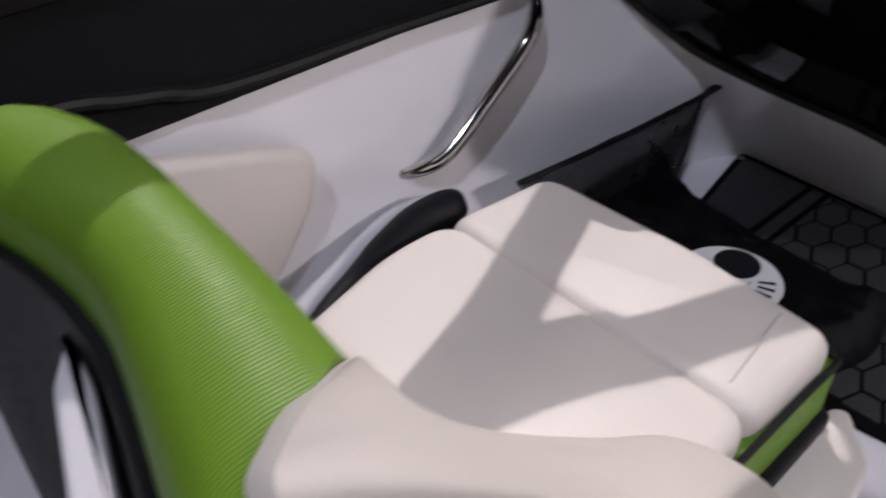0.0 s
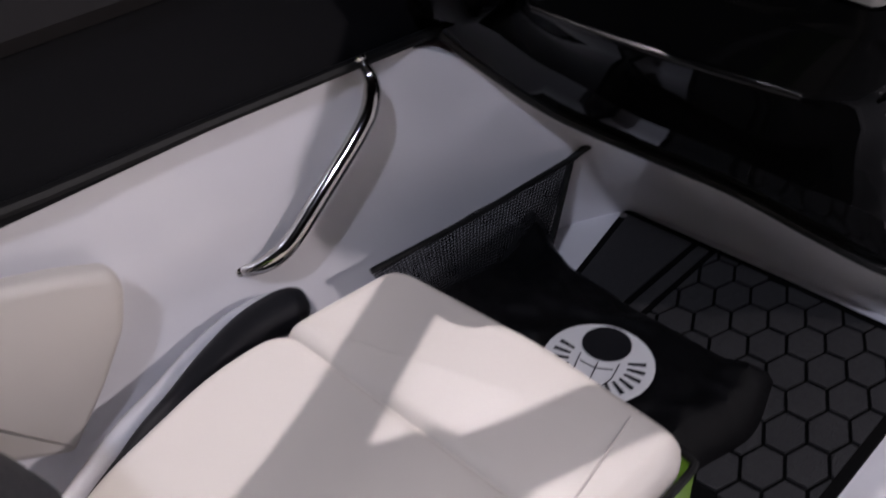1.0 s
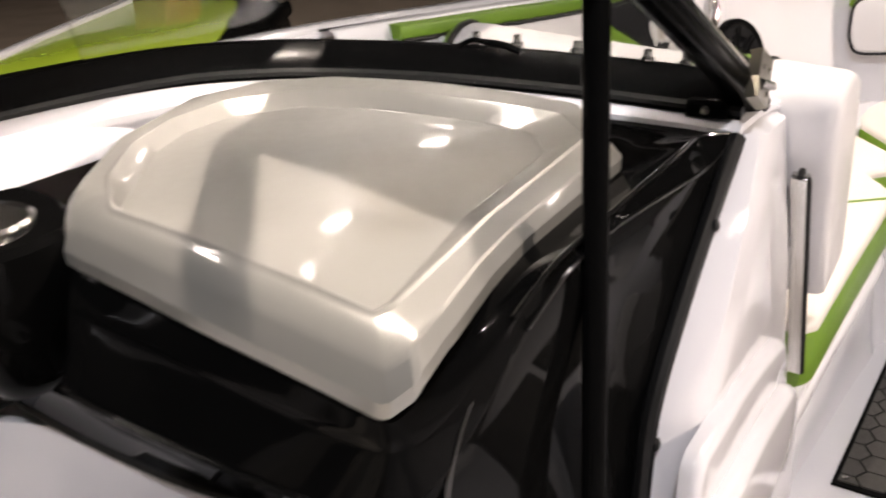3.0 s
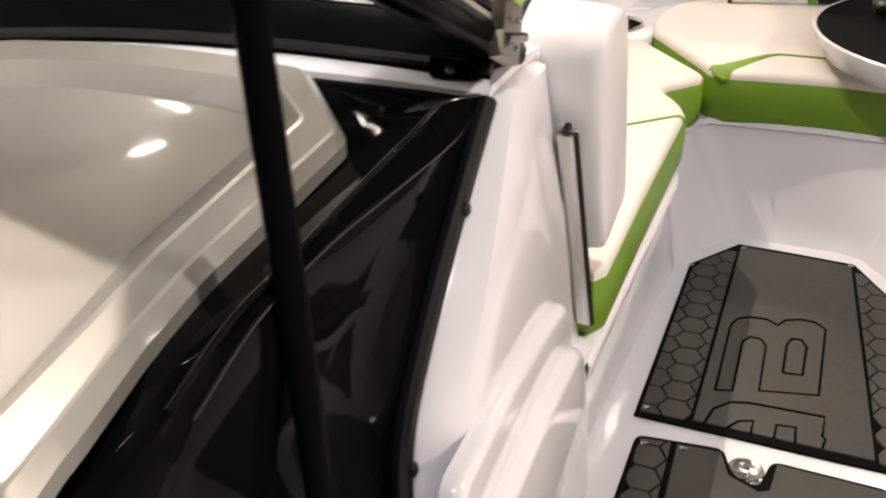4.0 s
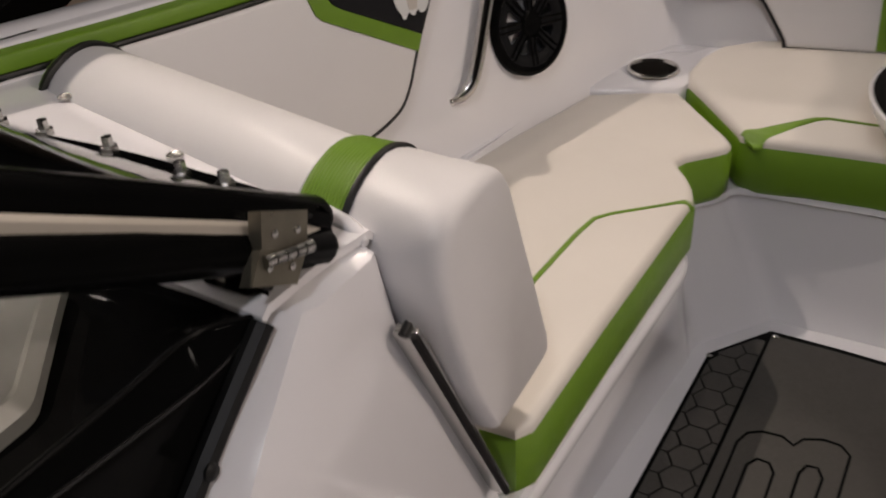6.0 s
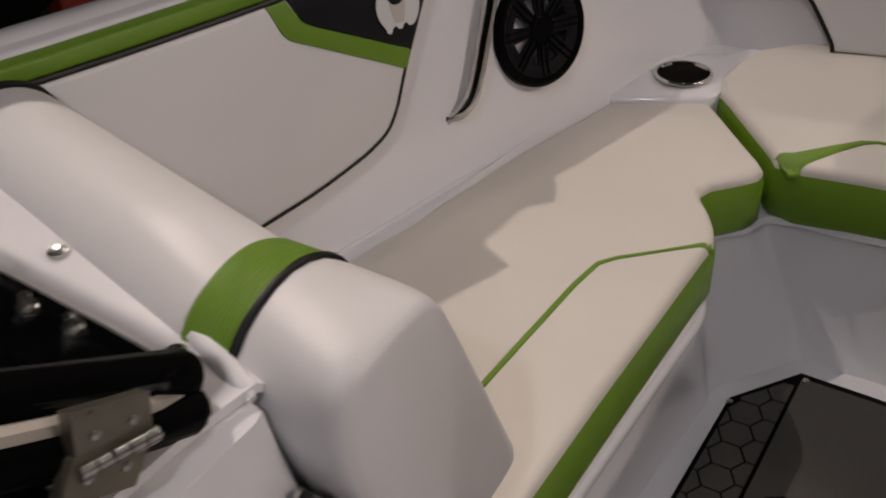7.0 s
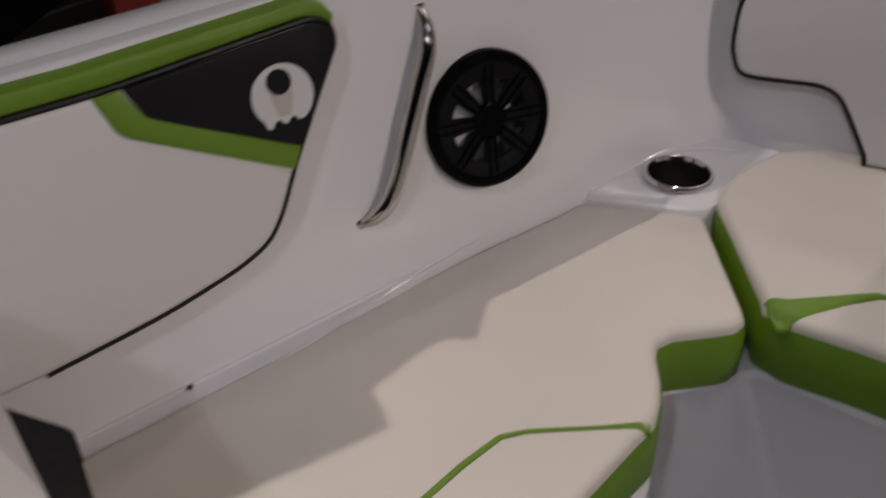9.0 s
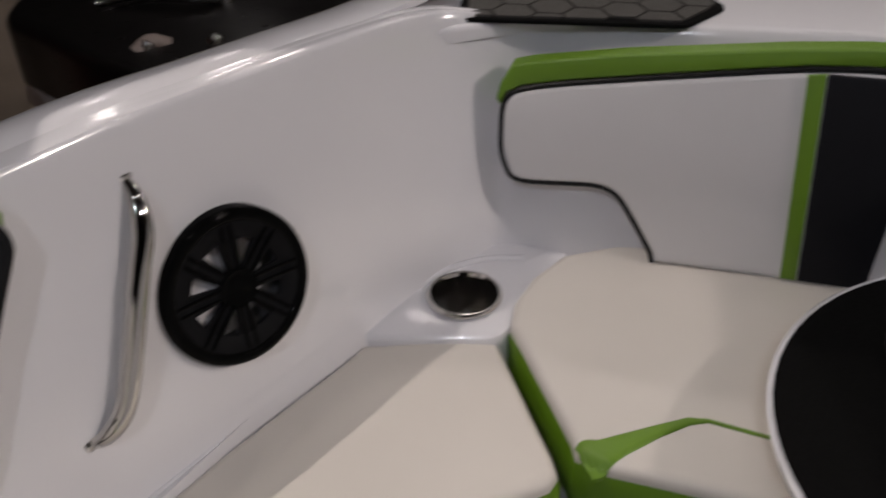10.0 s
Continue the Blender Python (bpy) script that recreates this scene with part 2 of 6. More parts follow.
glow = bpy.data.materials.new("lamp_glow")
glow.use_nodes = True
em = glow.node_tree.nodes.new("ShaderNodeEmission")
em.inputs[0].default_value, em.inputs[1].default_value = (1.0, 0.95, 0.88, 1), 26.0
glow.node_tree.links.new(em.outputs[0], glow.node_tree.nodes["Material Output"].inputs[0])
for i in range(4):
    for j in range(4):
        bm = B()
        c = (0.7 + 4.6 * i, -7.5 + 5.0 * j + (1.2 if i % 2 else 0), 7.4)
        lathe(bm, [(0.36, 0.16), (0.33, 0.0), (0.29, -0.02)], c, seg=20)
        lp = thing("ceiling_lamp", bm, RUBBER, "round black hall lamp with a glowing face", "lamp", "hall lamps")
        bm = B()
        lathe(bm, [(0.29, -0.022), (0.0001, -0.03)], c, seg=20)
        part("lamp_face", bm, glow, lp, "glowing lamp face")
        bm = B()
        tube(bm, [(c[0], c[1], c[2] + 0.15), (c[0], c[1], 9.02)], 0.02, 8)
        part("hanging_rod", bm, RUBBER, lp)

# neighbouring boat with a lime green deck, seen past the windscreen
GREENB = material("lime_gelcoat", (0.30, 0.42, 0.03), 0.25, coat=0.4, spread=0.06, scale=4)
nb = base("neighbour_boat", (3.4, 3.6, -0.75), "dark-hulled boat with a lime green deck beyond the gunwale", "boat")
bm = B()
slab(bm, [(2.3, 3.3), (2.6, 2.6), (3.3, 2.7), (5.0, 3.75), (4.7, 4.9), (3.3, 4.1)], 0.80, 0.985, edge=0.02, n=2)
part("hull", bm, FRAMEB, nb, "dark glossy hull")
bm = B()
tube(bm, [(2.9, 3.3, -0.75), (2.9, 3.3, 0.82)], 0.16, 12)
part("stand", bm, FRAMEB, nb, "black display stand")
bm = B()
slab(bm, [(2.42, 3.35), (2.66, 2.75), (3.25, 3.16), (3.67, 3.08), (4.74, 3.95), (4.48, 4.58), (3.32, 3.92)], 0.98, 1.0, edge=0.008, n=2)
part("deck_panel", bm, GREENB, nb, "lime green deck panel")
bm = B()
slab(bm, [(2.38, 3.36), (3.32, 3.94), (4.49, 4.61), (4.46, 4.67), (3.30, 4.0), (2.36, 3.42)], 0.98, 1.01, edge=0.008, n=2)
part("deck_stripe", bm, GEL, nb, "white edge of the deck")

COWL = material("black_cowl_paint", (0.006, 0.005, 0.005), 0.3, spec=0.15, spread=0.4, scale=3, bump=0.1, bump_scale=12)
FENDER = material("grey_fender_paint", (0.24, 0.19, 0.17), 0.45, spread=0.15, scale=5)
# trailer and engine standing on the hall floor beyond the bow
tr = base("boat_trailer", (5.9, 3.6, -0.75), "black boat trailer with a grey fender on the hall floor", "trailer")
for pts in ([(6.2, 4.7, -0.2), (7.0, 4.0, -0.1), (8.8, 2.9, -0.1)], [(6.1, 3.2, -0.12), (7.0, 4.1, -0.12)], [(6.0, 3.3, -0.75), (6.0, 3.3, -0.12)], [(7.6, 3.6, -0.75), (7.6, 3.6, -0.1)]):
    bm = B()
    tube(bm, pts, 0.09, 10)
    part("frame_bar", bm, RUBBER, tr, "black steel frame bar")
bm = B()
tube(bm, curve([(5.92, 4.30, -0.42), (6.05, 4.22, -0.36), (6.35, 4.02, -0.34), (6.60, 3.84, -0.38)], 4), [0.10, 0.16] + [0.19] * 11, 16)
part("fender", bm, FENDER, tr, "grey-brown rounded fender")
bm = B()
lathe(bm, [(0.1, -0.12), (0.34, -0.12), (0.38, -0.06), (0.38, 0.06), (0.34, 0.12), (0.1, 0.12)], (6.85, 4.0, -0.37), (0.6, 0.8, 0), 28)
part("tyre", bm, RUBBER, tr, "black rubber tyre")
bm = B()
slab(bm, fillet([(5.33, 2.80), (5.44, 3.32), (5.60, 3.75), (5.72, 4.15), (6.6, 4.7), (8.6, 4.2), (8.2, 2.3), (6.0, 2.2)], 0.12), -0.1, 0.3, edge=0.08, n=4)
part("engine_cowl", bm, COWL, tr, "black glossy engine cowl")
for k, (x, y) in enumerate(((5.62, 3.02), (5.80, 2.72), (6.15, 3.6), (6.35, 3.05))):
    bm = B()
    lathe(bm, [(0.0001, 0.05), (0.03, 0.045), (0.045, 0.02), (0.045, 0.0)], (x, y, 0.298), (0.2, -0.4, 1), 14)
    part("cowl_bolt", bm, STEEL, tr, "steel cap on the engine cowl")
bm = B()
tube(bm, curve([(6.0, 3.66, 0.31), (6.12, 3.42, 0.36), (6.20, 3.14, 0.36), (6.36, 3.06, 0.32)], 4), 0.035, 10)
part("cowl_handle", bm, CHROME, tr, "polished tube on the engine cowl")
bm = B()
tube(bm, curve([(5.56, 3.04, 0.29), (5.64, 3.0, 0.33), (5.72, 2.95, 0.29)], 4), 0.04, 10, flat=0.6)
part("cowl_latch", bm, FENDER, tr, "pale latch on the engine cowl")

# display box with a red post beyond the port side
bx = base("display_box", (4.3, 4.9, -0.75), "black display box with a pale panel", "display box")
bm = B()
rbox(bm, (3.9, 4.9, -0.75), (4.9, 5.5, 0.05), 0.03)
part("box", bm, RUBBER, bx)
bm = B()
rbox(bm, (4.3, 4.87, -0.45), (4.55, 4.9, -0.08), 0.01)
part("panel", bm, TRIM, bx, "pale grey panel")
bm = B()
rbox(bm, (4.95, 4.85, -0.75), (5.3, 5.2, 1.2), 0.03)
thing("red_post", bm, REDM, "dark red draped post in the hall", "post")

# ---- setting: hull liner ----
bm = B()
out = [(-1.2, -1.2), (1.6, -1.2), (3.3, -0.75), (3.3, 0.25), (1.6, 0.75), (-1.2, 0.9)]
slab(bm, out, FLOOR - 0.06, FLOOR)
thing("floor", bm, GEL, "glossy white moulded gelcoat floor of the boat", "floor", kind="structure")

# outer hull sides, port and starboard
for nm, sg in (("hull_side_port", 1), ("hull_side_starboard", -1)):
    bm = B()
    rows = []
    for z, k in ((-0.1, 0.72), (0.5, 0.86), (1.0, 0.95), (1.38, 1.0)):
        r = []
        for x, y in ((-1.6, 1.4), (0.4, 1.4), (1.2, 1.34), (2.2, 1.14), (3.0, 0.93), (3.6, 0.7), (4.1, 0.42), (4.5, 0.0)):
            r.append((x, CENTRE + sg * y * k, z))
        rows.append(curve(r, 5))
    shell(bm, rows, (0, -0.02 * sg, 0))
    thing(nm, bm, GEL, "white glossy gelcoat side of the boat hull", "hull", kind="structure")

# bow inner wall on the port side, its rounded forward corner and the wall under the bow deck
def wall_top(x):
    """How high the bow's port side stands above its plain line."""
    return 0.012 + 0.020 * max(0.0, min(1.0, (x - 2.5) / 0.45)) - 0.022 * max(0.0, min(1.0, (x - 3.0) / 0.5))


bm = B()
rows = []
for z, dy in ((0.95, 0.0), (1.0, 0.0), (1.15, 0), (1.3, 0), (1.42, 0), (1.475, 0), (1.490, 0.001), (1.495, 0.006), (1.496, 0.014), (1.496, 0.04)):
    r = []
    up = max(0.0, (z - 1.42) / 0.075)
    for x in (1.86, 2.1, 2.4, 2.7, 3.0, 3.2, 3.34):
        r.append((x, wall_y(x, z) + dy, z + wall_top(x) * up))
    lean = 0.26 * (z - 1.1)
    zz = z - 0.035 * max(0, (z - 1.2) / 0.3)
    f = lambda y: 3.632 - 0.2 * (y - 0.03) + lean + dy
    r += [(3.46 + lean * 0.4, wall_y(3.46, z) - 0.008 + dy, z + 0.005 * up), (3.54 + lean * 0.65, wall_y(3.53, z) - 0.035 + dy, z - 0.01 * up), (3.592 + lean * 0.9, 0.295 + dy, zz), (f(0.15), 0.15, zz), (f(-0.02), -0.02, zz), (f(CENTRE), CENTRE, zz), (f(CENTRE) - 0.05, CENTRE - 0.25, zz), (f(CENTRE) - 0.1, CENTRE - 0.5, zz)]
    rows.append(curve(r, 5))
shell(bm, rows, (0.012, 0.012, 0))
thing("wall_bow", bm, GEL, "glossy white gelcoat inner wall of the bow", "wall", kind="structure")

# gunwale: the deck edge along the port side and over the bow
bm = B()
rows = []
for w, dz in ((0.036, -0.003), (0.052, 0.003), (0.10, 0.0), (0.135, -0.012), (0.15, -0.04), (0.152, -0.10)):
    r = []
    for x in (1.2, 1.5, 1.86, 2.1, 2.4, 2.7, 3.0, 3.2, 3.35, 3.5, 3.7, 3.9):
        z = 1.498 + wall_top(x) - max(0, 1.9 - x) * 0.03
        r.append((x + (w - 0.03) * 0.25, wall_y(x, 1.495) + w, z + dz))
    rows.append(curve(r, 4))
shell(bm, rows, (0, 0, -0.012))
thing("gunwale_bow", bm, GEL, "white glossy gelcoat gunwale along the bow", "gunwale", kind="structure")

bm = B()
slab(bm, fillet([(3.51, 0.49), (3.68, 0.30), (3.755, -0.04), (3.80, CENTRE), (3.72, -0.75), (4.3, -0.7), (4.45, CENTRE), (4.2, 0.25), (3.85, 0.6)], 0.03), 1.435, 1.462, edge=0.01)
thing("bow_deck", bm, GEL, "white glossy gelcoat deck over the bow", "deck", kind="structure")

# cup ledge in the port forward corner
bm = B()
o = fillet([(3.268, 0.452), (3.352, 0.218), (3.44, 0.19), (3.64, 0.17), (3.6, 0.42), (3.5, 0.43), (3.3, 0.49)], 0.02)
tip = lambda x: 0.10 * (x - 3.428)
vs = loft(bm, [[(x, y, 0.95) for x, y in o], [(x, y, 1.035 + tip(x)) for x, y in o], [(x, y, 1.042 + tip(x)) for x, y in inset(o, 0.003)], [(x, y, 1.045 + tip(x)) for x, y in inset(o, 0.010)]], close=True)
ring = [bm.verts.new((3.428 + 0.060 * math.cos(a), 0.312 + 0.060 * math.sin(a), 1.045 + tip(3.428 + 0.060 * math.cos(a)))) for a in [2 * math.pi * j / 32 for j in range(32)]]
rim_edges = [bm.edges.new((a, b)) for a, b in zip(ring, ring[1:] + ring[:1])]
top_edges = [e for e in bm.edges if e.verts[0] in vs[-1] and e.verts[1] in vs[-1]]
bmesh.ops.triangle_fill(bm, use_beauty=True, edges=rim_edges + top_edges)
ledge = thing("cup_ledge", bm, GEL, "white gelcoat ledge with a cup holder hole", "ledge", kind="structure")
bm = B()
tube(bm, curve([(3.285, 0.444, 1.031), (3.36, 0.421, 1.039), (3.43, 0.395, 1.047), (3.485, 0.362, 1.052), (3.53, 0.31, 1.055), (3.555, 0.25, 1.057)], 5), 0.007, 10)
part("cove", bm, GEL, ledge, "rounded cove where ledge meets wall")

# seat base: walkway face, chamfered corner and forward face
bm = B()
upper = [(1.95, 0.10), (2.3, 0.085), (2.7, 0.06), (2.86, 0.055), (2.93, 0.095), (2.98, 0.13), (3.04, 0.12), (3.11, 0.05), (3.17, 0.015), (3.18, -0.15), (3.185, CENTRE), (3.18, -0.37), (3.17, -0.6)]
lower = [(1.95, 0.13), (2.3, 0.10), (2.7, 0.06), (2.9, 0.035), (2.955, 0.035), (3.0, 0.015), (3.06, -0.035), (3.12, -0.085), (3.15, -0.115), (3.145, -0.2), (3.145, CENTRE), (3.13, -0.42), (3.0, -0.52)]
rows = [[(x, y, FLOOR - 0.01) for x, y in lower], [(x * 0.97 + u * 0.03 + 0.01, y * 0.97 + v * 0.03 + 0.008, FLOOR + 0.012) for (x, y), (u, v) in zip(lower, upper)]]
for k in (0.15, 0.5, 0.85):
    rows.append([(x * (1 - k) + u * k + 0.02, y * (1 - k) + v * k + 0.015, FLOOR + 0.02 + (0.31 - 0.02) * k) for (x, y), (u, v) in zip(lower, upper)])
rows += [[(u + 0.012, v + 0.010, 0.865) for u, v in upper], [(u, v, 0.873) for u, v in upper], [(u + 0.004, v + 0.004, 0.886) for u, v in upper], [(u + 0.05, v + 0.05, 0.889) for u, v in upper]]
shell(bm, [curve(r, 3) for r in rows], (0.03, 0.03, -0.002))
seat_base = thing("seat_base", bm, GEL, "white moulded gelcoat base under the bow seats", "seat base", kind="structure")

bm = B()
rows = []
for out, z in ((-0.006, 0.874), (0.010, 0.872), (0.016, 0.864), (0.016, 0.842), (0.011, 0.832), (-0.006, 0.828)):
    rows.append(curve([(x, y - out, z - 0.03 * max(0.0, x - 2.7)) for x, y in ((2.05, 0.104), (2.3, 0.092), (2.7, 0.068), (2.82, 0.063), (2.875, 0.072), (2.915, 0.094))], 4))
shell(bm, rows, (0, 0.004, 0))
part("base_lip", bm, GEL, seat_base, "rounded lip along the top of the base")

# ledge between cushion and wall
bm = B()
rows = []
for k, z in ((-0.10, 1.03), (-0.03, 1.006), (0.0, 1.0), (0.06, 0.999), (0.5, 1.003), (1.0, 1.006), (1.15, 0.95)):
    r = []
    for x in (1.95, 2.2, 2.5, 2.8, 2.95, 3.04, 3.15, 3.28):
        wide = 0.082 * max(0.02, min(1.0, (3.05 - x) / 0.75))
        rise = 0.045 * max(0.0, min(x, 3.02) - 2.31)
        r.append((x, wall_y(x, z + rise) - k * wide - 0.002, z + rise))
    rows.append(r)
shell(bm, rows, (0, 0, -0.01))
ledge_port = thing("wall_ledge", bm, GEL, "white gelcoat ledge behind the bow cushion", "ledge", kind="structure")

bm = B()
tube(bm, curve([(x, wall_y(x, 0.998 + 0.045 * (x - 2.31)) - 0.003, 0.9995 + 0.045 * (x - 2.31)) for x in (2.0, 2.3, 2.6, 2.85, 2.96, 3.02)], 4), [0.0045] * 17 + [0.004, 0.003, 0.002, 0.001], 8)
part("crease_bead", bm, GEL, ledge_port, "rounded crease where ledge meets wall")
bm = B()
tube(bm, curve([(x, wall_y(x, 1.0) - 0.98 * 0.082 * max(0.02, min(1.0, (3.05 - x) / 0.75)) - 0.002, 1.0055 + 0.045 * max(0.0, x - 2.31)) for x in (2.0, 2.2, 2.4, 2.6, 2.75)], 4), [0.004] * 12 + [0.003, 0.0025, 0.002, 0.0015, 0.001], 8)
part("edge_bead", bm, GEL, ledge_port, "rounded edge beside the cushion")

# ---- setting: console bulkhead between cockpit and bow ----
PORT_Y = 0.115
bm = B()
# walkway face: rows from aft edge to forward edge
aft = [(1.40, 0.56), (1.42, 0.80), (1.455, 1.0), (1.455, 1.12), (1.47, 1.21), (1.55, 1.305), (1.64, 1.385), (1.735, 1.452), (1.74, 1.466)]
fwd = [(2.16, 0.56), (2.14, 0.72), (2.09, 0.87), (2.04, 0.98), (1.985, 1.10), (1.925, 1.22), (1.862, 1.36), (1.856, 1.45), (1.858, 1.466)]
rows = []
for k, dy in ((0.0, 0.062), (0.025, 0.03), (0.07, 0.008), (0.2, 0.0), (0.5, 0.0), (0.9, 0.0), (1.0, 0.004)):
    rows.append([(a[0] + (f[0] - a[0]) * k, PORT_Y + dy + (0.062 if i == 8 else 0.022 if i == 7 else 0.008 if i == 6 else 0), a[1] + (f[1] - a[1]) * k) for i, (a, f) in enumerate(zip(aft, fwd))])
shell(bm, rows, (0, 0.03, 0))
thing("wall_walkway", bm, GEL, "glossy white gelcoat wall beside the walkway", "wall", kind="structure")
# forward bulkhead face under the backrest, and deck strip under the windscreen
bm = B()
rows = [[(1.88, y, 1.44), (2.02, y, 1.2), (2.1, y, 1.0), (2.12, y, 0.9), (2.14, y, FLOOR)] for y in (0.17, 0.4, 0.72)]
shell(bm, rows, (-0.03, 0, 0))
thing("wall_bulkhead", bm, GEL, "white gelcoat bulkhead behind the bow backrest", "wall", kind="structure")
bm = B()
inner = curve([(1.715, 0.165, 0), (1.725, 0.30, 0), (1.72, 0.5, 0), (1.68, 0.70, 0), (1.60, 0.86, 0), (1.45, 0.93, 0), (1.25, 0.97, 0), (0.6, 1.0, 0), (-1.2, 1.02, 0)], 5)
outer = curve([(1.875, 0.15, 0), (1.93, 0.32, 0), (1.99, 0.52, 0), (2.05, 0.74, 0), (2.12, 0.90, 0), (1.9, 0.99, 0), (1.5, 1.06, 0), (0.6, 1.13, 0), (-1.2, 1.15, 0)], 5)
rows = []
for k, dz in ((0.0, -0.03), (0.0, -0.008), (0.06, 0.0), (0.5, 0.004), (0.94, 0.0), (1.0, -0.01), (1.0, -0.022)):
    rows.append([(a.x + (b.x - a.x) * k, a.y + (b.y - a.y) * k, 1.468 + dz) for a, b in zip(inner, outer)])
shell(bm, rows, (0, 0, -0.01))
thing("deck_strip", bm, GEL, "white glossy gelcoat deck under the windscreen", "deck", kind="structure")

bm = B()
tube(bm, curve([(1.856, 0.150, 1.458), (1.866, 0.18, 1.466), (1.915, 0.32, 1.466), (1.975, 0.52, 1.466), (2.035, 0.74, 1.466), (2.09, 0.88, 1.468)], 6), [0.005 + 0.006 * min(1.0, i / 6) for i in range(31)], 10)
thing("deck_lip", bm, GEL, "raised white gelcoat lip along the deck edge", "deck lip", kind="structure")

# ---- setting: cockpit liner ----
bm = B()
plan = {
    0.555: [(-1.2, 0.80), (0.0, 0.80), (0.6, 0.80), (1.0, 0.79), (1.22, 0.75), (1.36, 0.70), (1.42, 0.64), (1.43, 0.5), (1.43, 0.35), (1.43, 0.16)],
    0.80: [(-1.2, 0.82), (0.0, 0.82), (0.6, 0.82), (1.0, 0.81), (1.2, 0.77), (1.34, 0.72), (1.405, 0.66), (1.415, 0.5), (1.415, 0.35), (1.415, 0.16)],
    0.90: [(-1.2, 0.85), (0.0, 0.85), (0.6, 0.85), (0.95, 0.84), (1.15, 0.79), (1.28, 0.735), (1.345, 0.66), (1.35, 0.5), (1.35, 0.35), (1.38, 0.16)],
    1.00: [(-1.2, 0.87), (0.0, 0.87), (0.6, 0.87), (0.92, 0.86), (1.10, 0.82), (1.22, 0.75), (1.285, 0.66), (1.285, 0.5), (1.29, 0.35), (1.36, 0.16)],
    1.19: [(-1.2, 0.89), (0.0, 0.89), (0.6, 0.89), (0.9, 0.885), (1.04, 0.87), (1.14, 0.83), (1.22, 0.76), (1.27, 0.6), (1.27, 0.4), (1.33, 0.18)],
}
rows = []
for z, r in plan.items():
    flange = [1.19, 1.19, 1.19, 1.19, 1.185, 1.14, 1.06, 1.03, 1.02, 1.0]
    rows.append(curve([(x, y, min(z, h)) for (x, y), h in zip(r, flange)], 5))
shell(bm, rows, (0.01, 0.015, 0))
thing("wall_cockpit", bm, GEL, "glossy white gelcoat inner side of the cockpit", "wall", kind="structure")

# raised footwell platform
bm = B()
slab(bm, fillet([(0.86, 0.10), (1.43, 0.10), (1.43, 0.75), (0.86, 0.78)], 0.03), FLOOR, 0.795, edge=0.015)
thing("foot_platform", bm, GEL, "white gelcoat platform of the passenger footwell", "platform", kind="structure")

# black coaming panel, belt lip and grey trim
bm = B()
rows = [[(x, y, z) for x in (-1.2, 0.0, 0.6, 1.0, 1.14)] for y, z in ((0.882, 1.185), (0.905, 1.26), (0.915, 1.36))]
shell(bm, rows, (0, 0.02, 0))
thing("coaming_panel", bm, SATIN, "black satin padded panel along the cockpit side", "panel", kind="structure")
bm = B()
tube(bm, curve([(-1.2, 0.876, 1.27), (0.1, 0.876, 1.265), (0.36, 0.876, 1.235), (0.47, 0.876, 1.208), (0.75, 0.876, 1.198), (1.13, 0.862, 1.188)], 5), 0.009, 8)
thing("coaming_lip", bm, RUBBER, "black rubber lip under the side panel", "trim", kind="structure")
bm = B()
rows = [[(x, y, z) for x in (-1.2, 0.0, 0.6, 1.0, 1.2)] for y, z in ((0.90, 1.352), (0.892, 1.37), (0.905, 1.395), (0.925, 1.418))]
shell(bm, rows, (0, 0.02, 0))
thing("coaming_trim", bm, TRIM, "dark grey plastic trim under the gunwale", "trim", kind="structure")
bm = B()
rows = [[(x, y, z) for x in (-1.2, 0.0, 0.6, 1.0, 1.3, 1.5)] for y, z in ((0.93, 1.415), (0.94, 1.44), (0.965, 1.46), (1.0, 1.465))]
shell(bm, rows, (0, 0.02, 0))
thing("gunwale_cockpit", bm, GEL, "white glossy gunwale beside the cockpit", "gunwale", kind="structure")

# starboard side, plain, closing the boat behind the camera
bm = B()
rows = [[(x, y, z) for x, y in ((-1.2, -1.42), (1.2, -1.36), (2.4, -1.12), (3.2, -0.86), (3.7, -0.6))] for z in (0.5, 1.0, 1.45)]
shell(bm, [curve(r, 4) for r in rows], (0, -0.03, 0))
thing("wall_starboard", bm, GEL, "plain white gelcoat starboard side of the boat", "wall", kind="structure")

# ---- dash console ----
dash = base("dash_console", (1.35, 0.5, 1.0), "black glossy passenger dash console with silver glovebox lid", "dashboard")
def ramp(v, lo, hi):
    return max(0.0, min(1.0, (v - lo) / (hi - lo)))


def lid_z(x, y):
    """The upper side of the glovebox lid: nearly flat, rolled down along its aft edge."""
    aft = 1.048 + 0.15 * (y - 0.243)
    top = 1.458 + 0.020 * ramp(x, 1.10, 1.65) + 0.010 * math.sin(math.pi * ramp(y, 0.24, 0.86))
    return top - 0.036 * (1 - math.sin(ramp(x, aft, aft + 0.055) * math.pi / 2))


